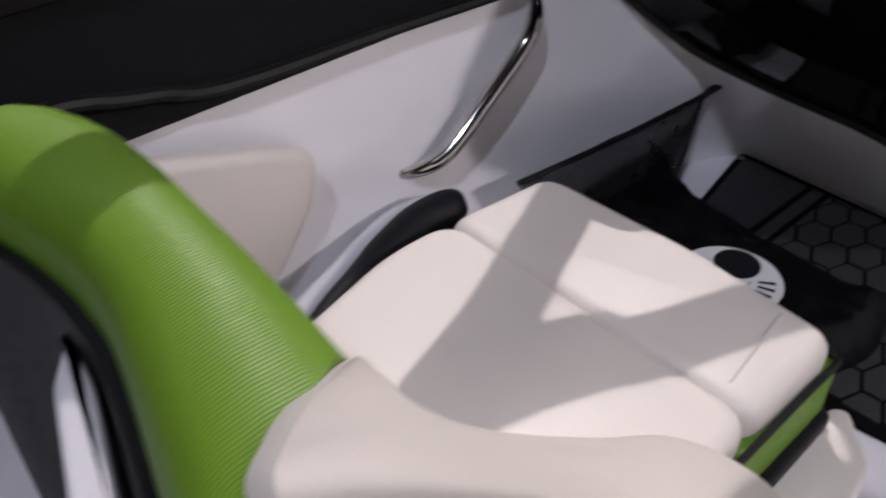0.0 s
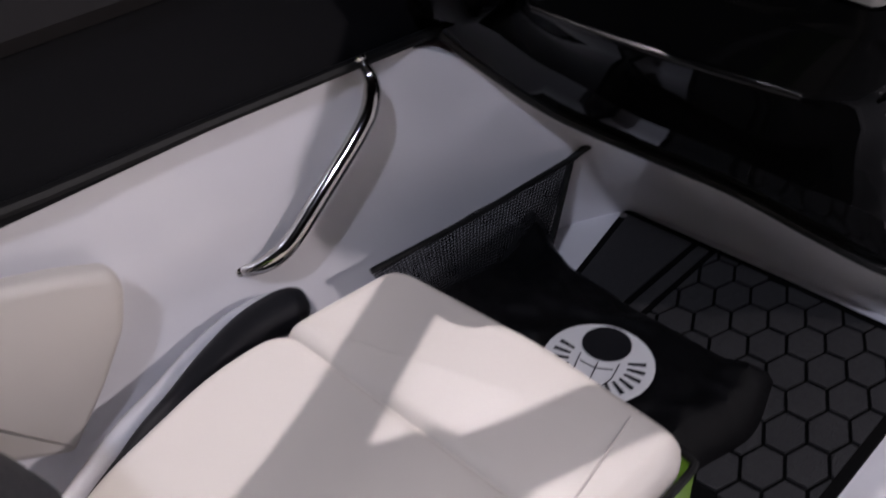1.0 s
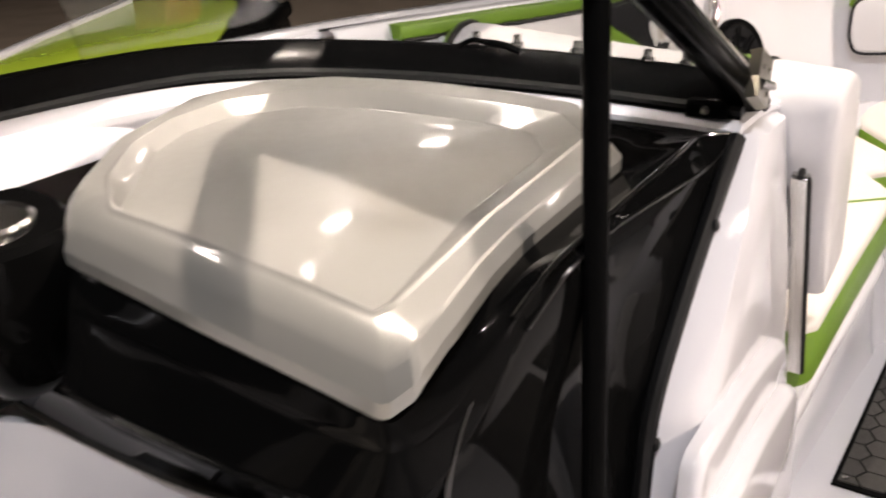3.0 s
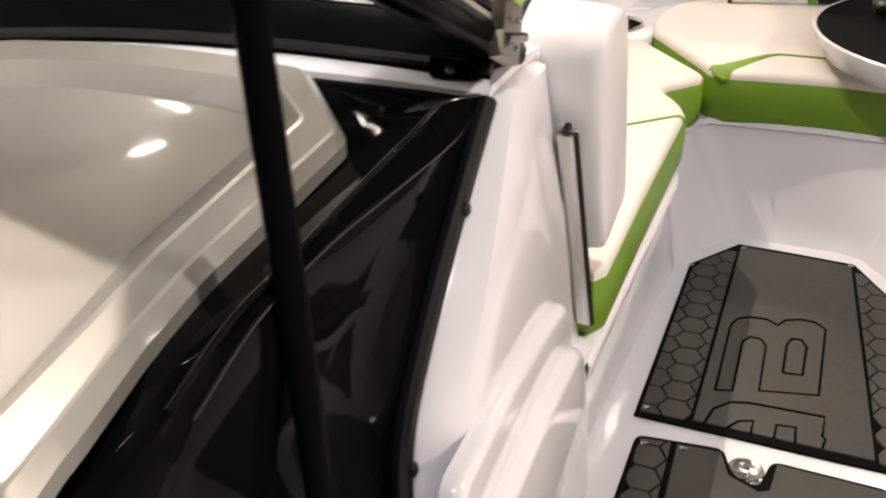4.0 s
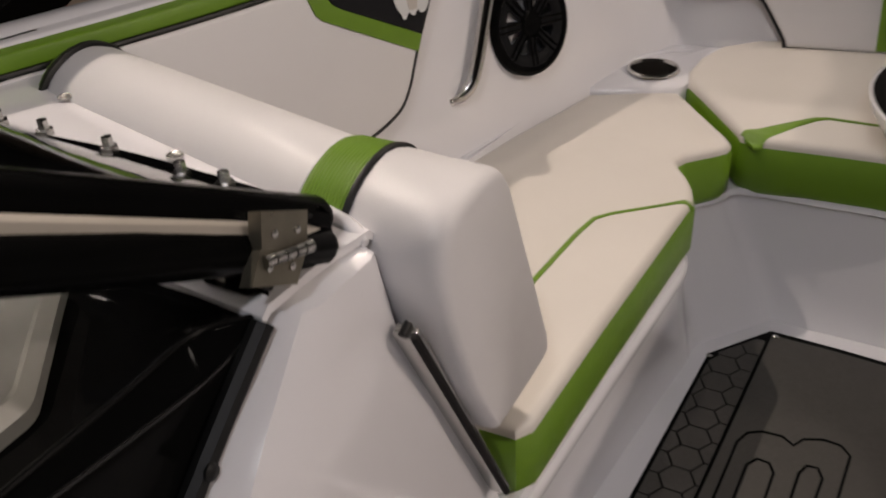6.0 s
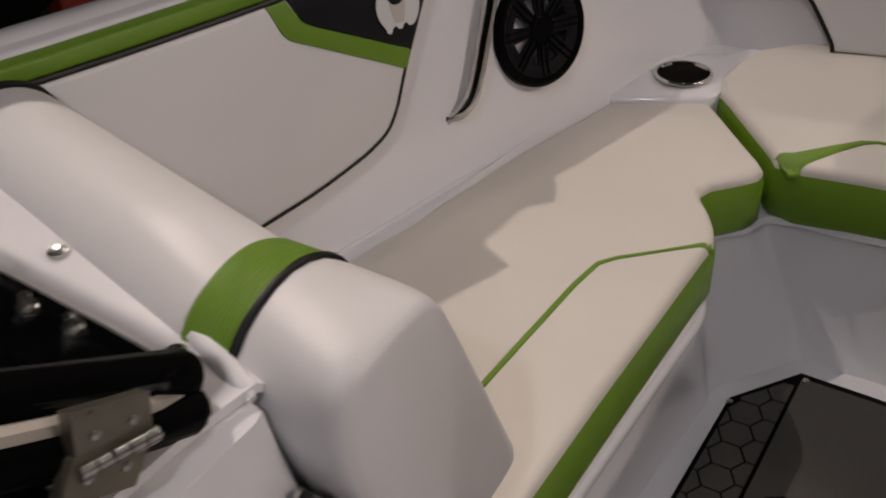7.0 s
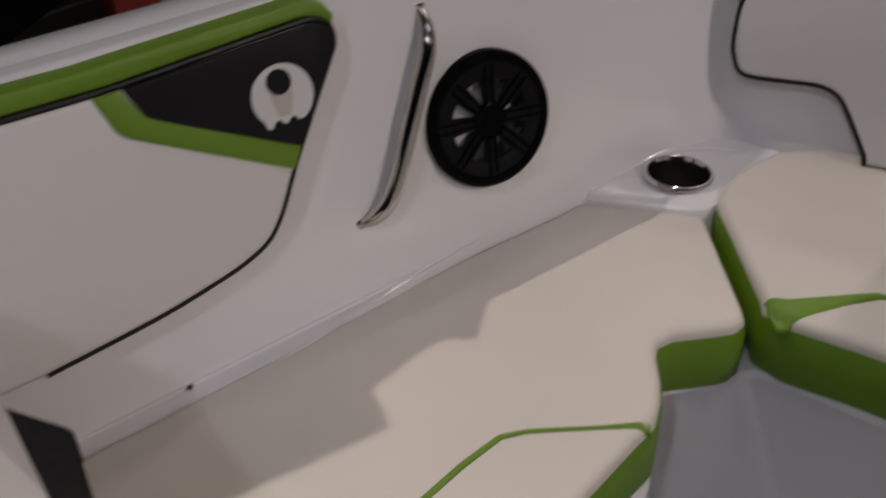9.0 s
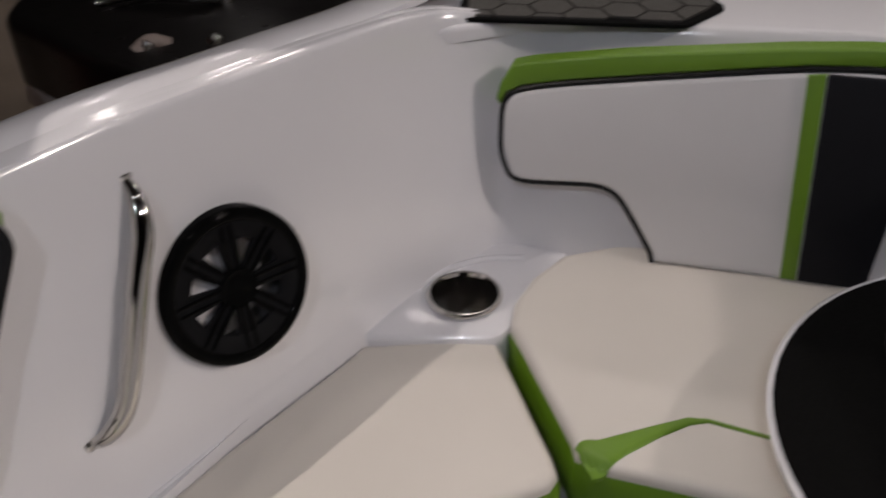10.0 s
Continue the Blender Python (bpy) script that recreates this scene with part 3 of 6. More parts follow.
# body: stations round the dash, each from the lid's edge over the upper crease and the lower crease to the foot
STATIONS = [
    ((1.69, 0.42, 1.448), (1.724, 0.40, 1.453), (1.726, 0.40, 1.450), (1.728, 0.40, 1.44)),
    ((1.68, 0.36, 1.448), (1.722, 0.25, 1.454), (1.725, 0.245, 1.452), (1.728, 0.24, 1.44)),
    ((1.64, 0.325, 1.448), (1.720, 0.176, 1.455), (1.722, 0.171, 1.451), (1.724, 0.168, 1.446)),
    ((1.59, 0.285, 1.446), (1.678, 0.205, 1.458), (1.664, 0.182, 1.432), (1.64, 0.168, 1.38)),
    ((1.545, 0.258, 1.445), (1.60, 0.205, 1.459), (1.595, 0.184, 1.434), (1.55, 0.168, 1.30)),
    ((1.42, 0.256, 1.443), (1.48, 0.205, 1.459), (1.48, 0.190, 1.442), (1.47, 0.168, 1.205)),
    ((1.30, 0.254, 1.440), (1.36, 0.205, 1.457), (1.39, 0.198, 1.444), (1.455, 0.168, 1.11)),
    ((1.22, 0.248, 1.435), (1.26, 0.205, 1.455), (1.285, 0.200, 1.442), (1.45, 0.168, 1.0)),
    ((1.13, 0.236, 1.415), (1.19, 0.210, 1.432), (1.205, 0.205, 1.415), (1.40, 0.170, 0.965)),
    ((1.075, 0.238, 1.400), (1.118, 0.220, 1.385), (1.135, 0.214, 1.352), (1.34, 0.185, 0.985)),
    ((1.058, 0.250, 1.395), (1.066, 0.240, 1.368), (1.078, 0.236, 1.31), (1.20, 0.238, 1.10)),
    ((1.060, 0.290, 1.395), (1.058, 0.290, 1.365), (1.048, 0.292, 1.30), (1.167, 0.33, 1.125)),
    ((1.075, 0.400, 1.397), (1.066, 0.400, 1.365), (1.044, 0.400, 1.30), (1.163, 0.43, 1.135)),
    ((1.092, 0.530, 1.398), (1.078, 0.530, 1.367), (1.045, 0.530, 1.30), (1.160, 0.54, 1.140)),
    ((1.108, 0.640, 1.400), (1.088, 0.640, 1.370), (1.050, 0.632, 1.302), (1.155, 0.64, 1.160)),
    ((1.118, 0.690, 1.402), (1.098, 0.678, 1.372), (1.076, 0.672, 1.310), (1.135, 0.72, 1.190)),
    ((1.160, 0.735, 1.410), (1.146, 0.728, 1.380), (1.140, 0.730, 1.32), (1.13, 0.80, 1.24)),
    ((1.22, 0.78, 1.425), (1.21, 0.80, 1.41), (1.20, 0.82, 1.39), (1.18, 0.84, 1.36)),
    ((1.33, 0.85, 1.44), (1.33, 0.875, 1.44), (1.33, 0.89, 1.43), (1.33, 0.90, 1.42)),
    ((1.50, 0.90, 1.445), (1.51, 0.915, 1.447), (1.515, 0.925, 1.445), (1.52, 0.93, 1.43)),
    ((1.62, 0.86, 1.447), (1.645, 0.855, 1.45), (1.65, 0.858, 1.448), (1.655, 0.86, 1.435)),
    ((1.67, 0.76, 1.448), (1.695, 0.76, 1.452), (1.70, 0.762, 1.45), (1.705, 0.765, 1.435)),
    ((1.69, 0.58, 1.448), (1.72, 0.58, 1.453), (1.722, 0.58, 1.45), (1.725, 0.58, 1.44)),
]


def station_ring(k, scoop=0.0):
    """The ring at k: 0 at the lid's edge, 1 on the upper crease, 2 on the lower one, 3 at the foot."""
    i, t = min(2, int(k)), k - min(2, int(k))
    out = []
    for st in STATIONS:
        p = Vector(st[i]).lerp(Vector(st[i + 1]), t)
        m = Vector((1.38 - p.x, 0.52 - p.y, 0))
        out.append(p + m.normalized() * scoop * min(1.0, (Vector(st[2]) - Vector(st[3])).length / 0.2))
    return out


def rounded_ring(ring):
    """A closed smooth line through the ring's points."""
    k = len(ring)
    pts = curve([ring[-1]] + ring + [ring[0], ring[1]], 4)
    return pts[4:4 + 4 * k]


bm = B()
inner_ring = [p.lerp(Vector((1.38, 0.55, 1.40)), 0.12) - Vector((0, 0, 0.01)) for p in station_ring(0.0)]
rings = [inner_ring] + [station_ring(k, d) for k, d in ((0.0, 0.0), (0.5, 0.0), (0.93, 0.0), (0.985, 0.0008), (1.04, 0.0008), (1.1, 0.0), (1.5, 0.003), (1.9, 0.0), (1.97, 0.0006), (2.02, 0.0008), (2.08, 0.001), (2.3, 0.014), (2.6, 0.018), (2.9, 0.006), (3.0, 0.0))]
vs = loft(bm, [rounded_ring(r) for r in rings], close=True)
cap(bm, vs[0])
part("dash_body", bm, DASHB, dash, "black high-gloss moulded dash body")
for k, r in ((1.0, 0.0030), (2.0, 0.0026)):
    bm = B()
    line = [p for p in station_ring(k)[2:9]]
    tube(bm, [p + Vector((0, -0.001, 0.001)) for p in curve(line, 6)], r, 8)
    part("side_crease", bm, GLOSSHI, dash, "raised crease along the dash side")
bm = B()
tube(bm, [p + Vector((-0.001, 0, 0)) for p in curve(station_ring(2.0)[11:15], 6)], 0.0036, 8)
part("front_crease", bm, GLOSSHI, dash, "glossy lip along the dash front")
bm = B()
tube(bm, curve([Vector((1.20, 0.222, 1.425)), Vector((1.165, 0.219, 1.405)), Vector((1.13, 0.221, 1.372)), Vector((1.108, 0.223, 1.33)), Vector((1.10, 0.225, 1.28))], 5), 0.0034, 8)
part("corner_crease", bm, GLOSSHI, dash, "glossy edge at the dash corner")
g = [(1.73, 1.452), (1.64, 1.38), (1.55, 1.30), (1.47, 1.205), (1.455, 1.11), (1.45, 1.0), (1.40, 0.955)]
for x, z in ((1.628, 1.372), (1.462, 1.16)):
    bm = B()
    lathe(bm, [(0.008, 0.0), (0.008, 0.003), (0.005, 0.005), (0.0001, 0.0055)], (x - 0.012, 0.159, z), (0, -1, 0.15), 16)
    part("gasket_screw", bm, RUBBER, dash, "black screw cap in the gasket")

# flange: glossy strip from the port corner round to the walkway
bm = B()
fl = curve([(1.128, 0.86, 1.185), (1.165, 0.80, 1.130), (1.218, 0.715, 1.065), (1.265, 0.60, 1.025), (1.275, 0.45, 1.015), (1.285, 0.32, 0.99), (1.32, 0.225, 0.955), (1.39, 0.172, 0.925)], 5)
up = curve([(1.115, 0.81, 1.225), (1.138, 0.745, 1.20), (1.156, 0.67, 1.178), (1.172, 0.58, 1.152), (1.176, 0.45, 1.142), (1.182, 0.33, 1.132), (1.214, 0.25, 1.10), (1.32, 0.19, 1.03)], 5)
rows = [fl, [a * 0.92 + b * 0.08 + Vector((-0.012, 0, 0.002)) for a, b in zip(fl, up)], [a * 0.5 + b * 0.5 + Vector((0.0, 0, -0.004)) for a, b in zip(fl, up)], up]
shell(bm, rows, (0.015, 0.0, 0.012))
part("front_flange", bm, FLANGE, dash, "black glossy flange along the dash foot")
bm = B()
tube(bm, [p + Vector((-0.008, 0, -0.002)) for p in fl], 0.009, 8)
part("flange_gasket", bm, RUBBER, dash, "black rubber gasket")
bm = B()
tube(bm, curve([(x - 0.012, 0.168, z) for x, z in g], 5), 0.011, 8)
part("side_gasket", bm, RUBBER, dash, "black rubber gasket")

# glovebox lid: plate with drooping front edge, raised rim and recessed panel
lid = base("glovebox_lid", (1.36, 0.55, 1.44), "champagne silver glovebox lid with a recessed panel", "lid")
lid.parent = dash
lid.location = ORIGIN[lid] - ORIGIN[dash]
LIDOUT = [(1.052, 0.244), (1.066, 0.224), (1.13, 0.230), (1.22, 0.246), (1.30, 0.253), (1.548, 0.253), (1.682, 0.362), (1.690, 0.45), (1.690, 0.60), (1.672, 0.76), (1.62, 0.865), (1.50, 0.905), (1.32, 0.85), (1.19, 0.757), (1.118, 0.70), (1.112, 0.665), (1.085, 0.50)]
UPPER = [(1.100, 0.277), (1.225, 0.288), (1.30, 0.296), (1.553, 0.304), (1.618, 0.366), (1.618, 0.46), (1.612, 0.62), (1.585, 0.75), (1.50, 0.83), (1.40, 0.835), (1.31, 0.80), (1.21, 0.725), (1.146, 0.645), (1.128, 0.50)]
PANEL = [(1.122, 0.296), (1.235, 0.315), (1.32, 0.330), (1.515, 0.338), (1.568, 0.378), (1.578, 0.46), (1.572, 0.62), (1.545, 0.73), (1.48, 0.80), (1.40, 0.808), (1.325, 0.778), (1.222, 0.70), (1.166, 0.655), (1.146, 0.51)]
UPPER, PANEL = fillet(UPPER, 0.010, 3), fillet(PANEL, 0.007, 3)
MID = Vector((1.38, 0.54))
RIM = fillet(LIDOUT, 0.012, 4)
ANGLES = sorted({round(math.atan2(y - MID.y, x - MID.x), 4) for x, y in RIM + UPPER + PANEL} | {round(-math.pi + 0.0873 * k, 4) for k in range(72)})
ANGLES = [a for i, a in enumerate(ANGLES) if i == 0 or a - ANGLES[i - 1] > 0.006]


def at_angles(outline):
    """The outline met by rays from the lid's middle."""
    out = []
    for a in ANGLES:
        dx, dy = math.cos(a), math.sin(a)
        best = 0.0
        for i in range(len(outline)):
            px, py = outline[i - 1][0] - MID.x, outline[i - 1][1] - MID.y
            qx, qy = outline[i][0] - MID.x, outline[i][1] - MID.y
            ex, ey = qx - px, qy - py
            den = dx * ey - dy * ex
            if abs(den) < 1e-9:
                continue
            u = (px * ey - py * ex) / den
            v = (px * dy - py * dx) / den
            if u > 0 and -1e-4 <= v <= 1.0001:
                best = max(best, u)
        out.append(Vector((MID.x + dx * best, MID.y + dy * best)))
    return out


def lift(ring, dz):
    """A ring on the lid's surface, raised by dz."""
    return [(p.x, p.y, lid_z(p.x, p.y) + dz) for p in ring]


rim, crest, sill = at_angles(RIM), at_angles(UPPER), at_angles(PANEL)
chamfer, flat = at_angles(inset(RIM, 0.010)), at_angles(inset(RIM, 0.013))
crest_in, sill_out, sill_in = at_angles(inset(UPPER, 0.003)), at_angles(inset(PANEL, -0.002)), at_angles(inset(PANEL, 0.004))
rings = [lift(at_angles(inset(RIM, 0.03)), -0.050), lift(rim, -0.026), lift(rim, -0.012), lift(chamfer, -0.0012), lift(flat, 0.0)]
for k in (0.12, 0.24, 0.36, 0.5, 0.64, 0.8):
    rings.append(lift([a.lerp(b, k) for a, b in zip(flat, crest)], 0.0))
rings += [lift(at_angles(inset(UPPER, -0.004)), 0.0), lift(crest, 0.0015), lift(crest_in, 0.0005), lift(sill_out, -0.013), lift(sill, -0.0145)]
bm = B()
vs = loft(bm, rings, close=True)
cap(bm, vs[0][::-1])
part("lid_plate", bm, SILVER, lid, "silver-grey metallic frame of the lid", crease=0.28)
bm = B()
rings = [lift(sill, -0.0145), lift(sill_in, -0.015)]
for k in (0.8, 0.6, 0.4, 0.2):
    rings.append(lift([MID + (p - MID) * k for p in sill_in], -0.015 + 0.002 * (1 - k)))
vs = loft(bm, rings, close=True)
cap(bm, vs[-1])
part("recessed_panel", bm, SILVER, lid, "silver-grey recessed panel of the lid")

# cup pod
pod = base("cup_pod", (1.06, 0.77, 1.2), "black plastic corner pod with a steel cup holder", "cup holder")
bm = B()
CP = (1.086, 0.787)
o = fillet([(0.985, 0.83), (1.0, 0.72), (1.06, 0.69), (1.14, 0.695), (1.19, 0.78), (1.2, 0.87), (1.05, 0.90)], 0.03)
rows = [[(1.12 + (x - 1.08) * 0.6, 0.82 + (y - 0.80) * 0.6, 1.235) for x, y in o], [(x + 0.045, y + 0.02, 1.28) for x, y in o], [(x + 0.008, y, 1.40) for x, y in o], [(x, y, 1.432) for x, y in o], [(x, y, 1.44) for x, y in inset(o, 0.008)]]
vs = loft(bm, rows, close=True)
ring = [bm.verts.new((CP[0] + 0.052 * math.cos(a), CP[1] + 0.052 * math.sin(a), 1.441)) for a in [2 * math.pi * j / 24 for j in range(24)]]
for a, b in zip(ring, ring[1:] + ring[:1]):
    bm.edges.new((a, b))
bmesh.ops.triangle_fill(bm, use_beauty=True, edges=[e for e in bm.edges if len(e.link_faces) < 2 and e.verts[0].co.z > 1.435])
part("pod_body", bm, GLOSS, pod)


def cup(bm, c, r, depth):
    lathe(bm, [(r * 1.16, 0.0), (r * 1.16, 0.004), (r * 1.08, 0.008), (r, 0.004), (r * 0.94, -depth * 0.3), (r * 0.88, -depth), (0.0001, -depth - 0.002)], c, seg=36, ends=False)


bm = B()
cup(bm, (CP[0], CP[1], 1.441), 0.050, 0.11)
part("cup_insert", bm, STEEL, pod, "brushed steel cup insert")
bm = B()
lathe(bm, [(0.042, 0.0), (0.042, 0.003), (0.0001, 0.004)], (CP[0], CP[1], 1.333), seg=28)
part("cup_mat", bm, RUBBER, pod, "black rubber bottom")

# bow cup holder
hole = base("cup_holder", (3.415, 0.304, 1.0), "round steel cup holder set in the white bow ledge", "cup holder")
bm = B()
lathe(bm, [(0.067, 0.0), (0.067, 0.003), (0.064, 0.007), (0.060, 0.006), (0.0575, 0.0)], (3.428, 0.312, 1.045), seg=40, ends=False)
part("cup_rim", bm, CHROME, hole, "polished steel rim")
bm = B()
lathe(bm, [(0.0576, 0.0), (0.055, -0.04), (0.052, -0.08), (0.0001, -0.082)], (3.428, 0.312, 1.045), seg=40, ends=False)
part("cup_well", bm, WELL, hole, "dark steel inside of the cup holder")

# ---- bow cushions ----
TOP, LOW = 1.022, 0.892


def edge_drop(p, outline, radius=0.016):
    """How far the rounded edge of a cushion lies below its top at p."""
    near, inside = 1.0, False
    for i in range(len(outline)):
        a, b = Vector(outline[i - 1]), Vector(outline[i])
        if (a.y > p.y) != (b.y > p.y) and p.x < a.x + (p.y - a.y) / (b.y - a.y) * (b.x - a.x):
            inside = not inside
        q = Vector((p.x, p.y))
        u = min(1.0, max(0.0, (q - a).dot(b - a) / max(1e-9, (b - a).length_squared)))
        near = min(near, (q - a.lerp(b, u)).length)
    d = max(0.0, radius - near) if inside else radius
    return radius - math.sqrt(max(0.0, radius * radius - d * d))


def cushion(name, outline, label, side_from, side_to, inlay, category="cushion", z1=TOP, tilt=0.0):
    ob = base(name, (sum(p[0] for p in outline) / len(outline), sum(p[1] for p in outline) / len(outline), LOW), label, category, "bow seat cushions")
    bm = B()
    rise = lambda x, z: max(0.0, x - 3.19) * tilt * max(0.0, min(1.0, (z - LOW) / 0.05))
    slab(bm, outline, LOW, z1, edge=0.016, n=4, under=0.008, place=lambda u, v, w: (u, v, w + rise(u, w)))
    part("cushion_top", bm, VINYL, ob)
    side = outline[side_from:side_to]
    bm = B()
    ins = inset(outline, -0.004)[side_from:side_to]
    deep = inset(outline, 0.012)[side_from:side_to]
    topr = inset(outline, 0.006)[side_from:side_to]
    rows = [[(x, y, LOW - 0.012) for x, y in deep], [(x, y, LOW + 0.01) for x, y in ins], [(x, y, z1 - 0.03) for x, y in ins], [(x, y, z1 - 0.008) for x, y in topr]]
    loft(bm, [[(x, y, z + rise(x, z)) for x, y, z in r] for r in rows])
    part("side_panel", bm, GREEN, ob, "green vinyl side panel of the cushion")
    for line, w in inlay:
        bm = B()
        P = [Vector((x, y, 0)) for x, y in line]
        l, r = [], []
        for i, p in enumerate(P):
            d = (P[min(i + 1, len(P) - 1)] - P[max(i - 1, 0)]).normalized()
            nrm = Vector((-d.y, d.x, 0))
            ww = w[i] if isinstance(w, (list, tuple)) else w
            l.append(p + nrm * ww)
            r.append(p - nrm * ww)
        rows = []
        for k, h in ((0.0, 0.0005), (0.1, 0.003), (0.3, 0.004), (0.5, 0.004), (0.7, 0.004), (0.9, 0.003), (1.0, 0.0005)):
            row = []
            for i in range(len(l) - 1):
                for u in (0.0, 0.25, 0.5, 0.75) + ((1.0,) if i == len(l) - 2 else ()):
                    p = l[i].lerp(l[i + 1], u).lerp(r[i].lerp(r[i + 1], u), k)
                    row.append((p.x, p.y, z1 + h - edge_drop(p, outline) + rise(p.x, z1)))
            rows.append(row)
        shell(bm, rows, (0, 0, -0.007))
        part("inlay", bm, GREEN, ob, "green vinyl inlay strip")
    return ob


po = [(2.098, 0.16), (2.100, 0.104), (2.125, 0.087), (2.40, 0.076), (2.80, 0.055), (2.85, 0.051), (2.895, 0.066), (2.935, 0.088), (2.972, 0.115), (3.0, 0.126), (3.03, 0.115), (3.075, 0.072), (3.105, 0.046), (3.13, 0.042), (3.155, 0.058),
      (3.25, 0.135), (3.36, 0.222), (3.365, 0.245), (3.30, 0.37), (3.27, 0.43), (3.22, 0.440), (2.98, 0.504), (2.83, 0.535), (2.5, 0.602), (2.098, 0.685)]
cushion("bow_cushion", po, "white vinyl bow seat cushion with green edge, in half shade", 0, 18, [([(2.30, 0.235), (2.46, 0.225), (2.62, 0.214), (2.69, 0.203), (2.72, 0.18), (2.79, 0.10), (2.835, 0.05)], [0.005, 0.005, 0.005, 0.0045, 0.0035, 0.003, 0.006])])
co = [(3.175, 0.03), (3.20, 0.045), (3.345, 0.175), (3.378, 0.208), (3.43, 0.221), (3.50, 0.211), (3.57, 0.178), (3.655, 0.05), (3.69, CENTRE), (3.65, -0.5), (3.60, -0.72), (3.43, -0.75), (3.20, -0.565), (3.17, -0.54), (3.175, -0.4), (3.185, CENTRE), (3.175, -0.12), (3.165, -0.02)]
co = co[10:] + co[:10]
cushion("bow_cushion", co, "white vinyl cushion across the bow with green front edge", 1, 13, [([(3.167, 0.0165), (3.173, 0.0105), (3.180, 0.0025), (3.19, -0.01), (3.21, -0.028), (3.25, -0.070), (3.282, -0.108), (3.292, -0.135), (3.292, CENTRE), (3.292, -0.385), (3.282, -0.412), (3.21, -0.492), (3.19, -0.51), (3.178, -0.525), (3.172, -0.533)], [0.027, 0.030, 0.029, 0.023, 0.018, 0.011, 0.007, 0.003, 0.0025, 0.003, 0.007, 0.018, 0.023, 0.026, 0.022])], tilt=0.15)

# ---- bow backrest on the bulkhead ----
ROLL = [(1.862, 1.43), (1.872, 1.462), (1.90, 1.488), (1.945, 1.503), (1.985, 1.498), (2.022, 1.472), (2.052, 1.41), (2.085, 1.33), (2.12, 1.245), (2.148, 1.175), (2.155, 1.15), (2.142, 1.132), (2.09, 1.07), (2.035, 0.99), (1.975, 1.10), (1.91, 1.25), (1.865, 1.38)]


ROLL = [(p.x, p.y) for p in curve([(x, z, 0) for x, z in ROLL[:12]], 3)] + ROLL[12:]


def roll(bm, ys, grow=0.0, prof=None):
    """A padded section of the backrest along y; ends rounded."""
    prof = prof or ROLL
    cx, cz = 2.0, 1.27
    rows = []
    for y, k in ys:
        adv = max(0.0, y - 0.25) * 0.24
        r = []
        for x, z in prof:
            top = max(0, (z - 1.05) / 0.45)
            r.append((cx + (x - cx) * k + grow * (1 if x > 1.95 else -1) + adv * (1.08 - 0.08 * top), y, cz + (z - cz) * (1 - (1 - k) * 0.5) + grow * top))
        rows.append(r)
    vs = loft(bm, rows, close=True)
    cap(bm, vs[0][::-1])
    cap(bm, vs[-1])


back = base("roll_back_cushion", (2.0, 0.4, 1.03), "white vinyl roll-top backrest with green band, facing the bow", "backrest")
bm = B()
roll(bm, [(0.243, 0.97), (0.248, 1.0), (0.4, 1.0), (0.6, 1.0), (0.74, 1.0), (0.76, 0.97)])
part("back_pad", bm, WVINYL, back)
bm = B()
roll(bm, [(0.188, 0.98), (0.192, 1.0), (0.24, 1.0), (0.246, 0.98)], 0.002)
part("band", bm, BANDRIB, back, "green ribbed vinyl band")
bm = B()
roll(bm, [(0.183, 0.99), (0.185, 1.0), (0.189, 1.0)], 0.003)
part("piping", bm, RUBBER, back, "black piping")
bm = B()
END = [(1.864, 1.42), (1.868, 1.468), (1.884, 1.490), (1.93, 1.494), (1.98, 1.495), (2.002, 1.489), (2.016, 1.472), (2.048, 1.40), (2.092, 1.30), (2.136, 1.195), (2.153, 1.155), (2.148, 1.142), (2.05, 1.137), (1.975, 1.137), (1.92, 1.24), (1.868, 1.38)]
ROUND = [p for p in ROLL if p[1] > 1.15 and p[0] > 1.861][:-2] + END[10:]


def evened(loop, n=48):
    """The closed profile with n points at even steps."""
    pts = [Vector(p) for p in loop] + [Vector(loop[0])]
    run = [0.0]
    for p, q in zip(pts, pts[1:]):
        run.append(run[-1] + (q - p).length)
    out, j = [], 0
    for i in range(n):
        d = run[-1] * i / n
        while run[j + 1] < d:
            j += 1
        out.append(pts[j].lerp(pts[j + 1], (d - run[j]) / max(1e-9, run[j + 1] - run[j])))
    return out


boxy, smooth_end = evened(END), evened(ROUND)
rows = []
for y, k, f in ((0.070, 0.86, 1.0), (0.073, 0.92, 1.0), (0.080, 0.965, 1.0), (0.092, 0.99, 0.9), (0.115, 1.0, 0.65), (0.145, 1.0, 0.3), (0.170, 1.0, 0.08), (0.184, 0.995, 0.0)):
    rows.append([(2.0 + (p.lerp(q, f).x - 2.0) * k, y, 1.27 + (p.lerp(q, f).y - 1.27) * (1 - (1 - k) * 0.5)) for p, q in zip(smooth_end, boxy)])
vs = loft(bm, rows, close=True)
cap(bm, vs[0][::-1])
cap(bm, vs[-1])
part("end_pad", bm, WVINYL, back, "white vinyl end pad")
bm = B()
rows = []
for y in (0.13, 0.25, 0.39, 0.55, 0.69, 0.80):
    lip = 2.13 + max(0.0, y - 0.25) * 0.255
    foot = 2.222 + (y - 0.39) * (0.38 if y > 0.39 else 0.30)
    rows.append([(lip - 0.03, y, 1.15), (lip, y, 1.128), ((lip + foot) / 2 - 0.006, y, 1.07), (foot, y, 1.02), (foot, y, 0.95)] if y < 0.7 else [(2.25, y, 1.17), (2.262, y, 1.16), (2.268, y, 1.15), (2.272, y, 1.145), (2.272, y, 1.10)])
shell(bm, rows, (-0.012, 0, 0.0))
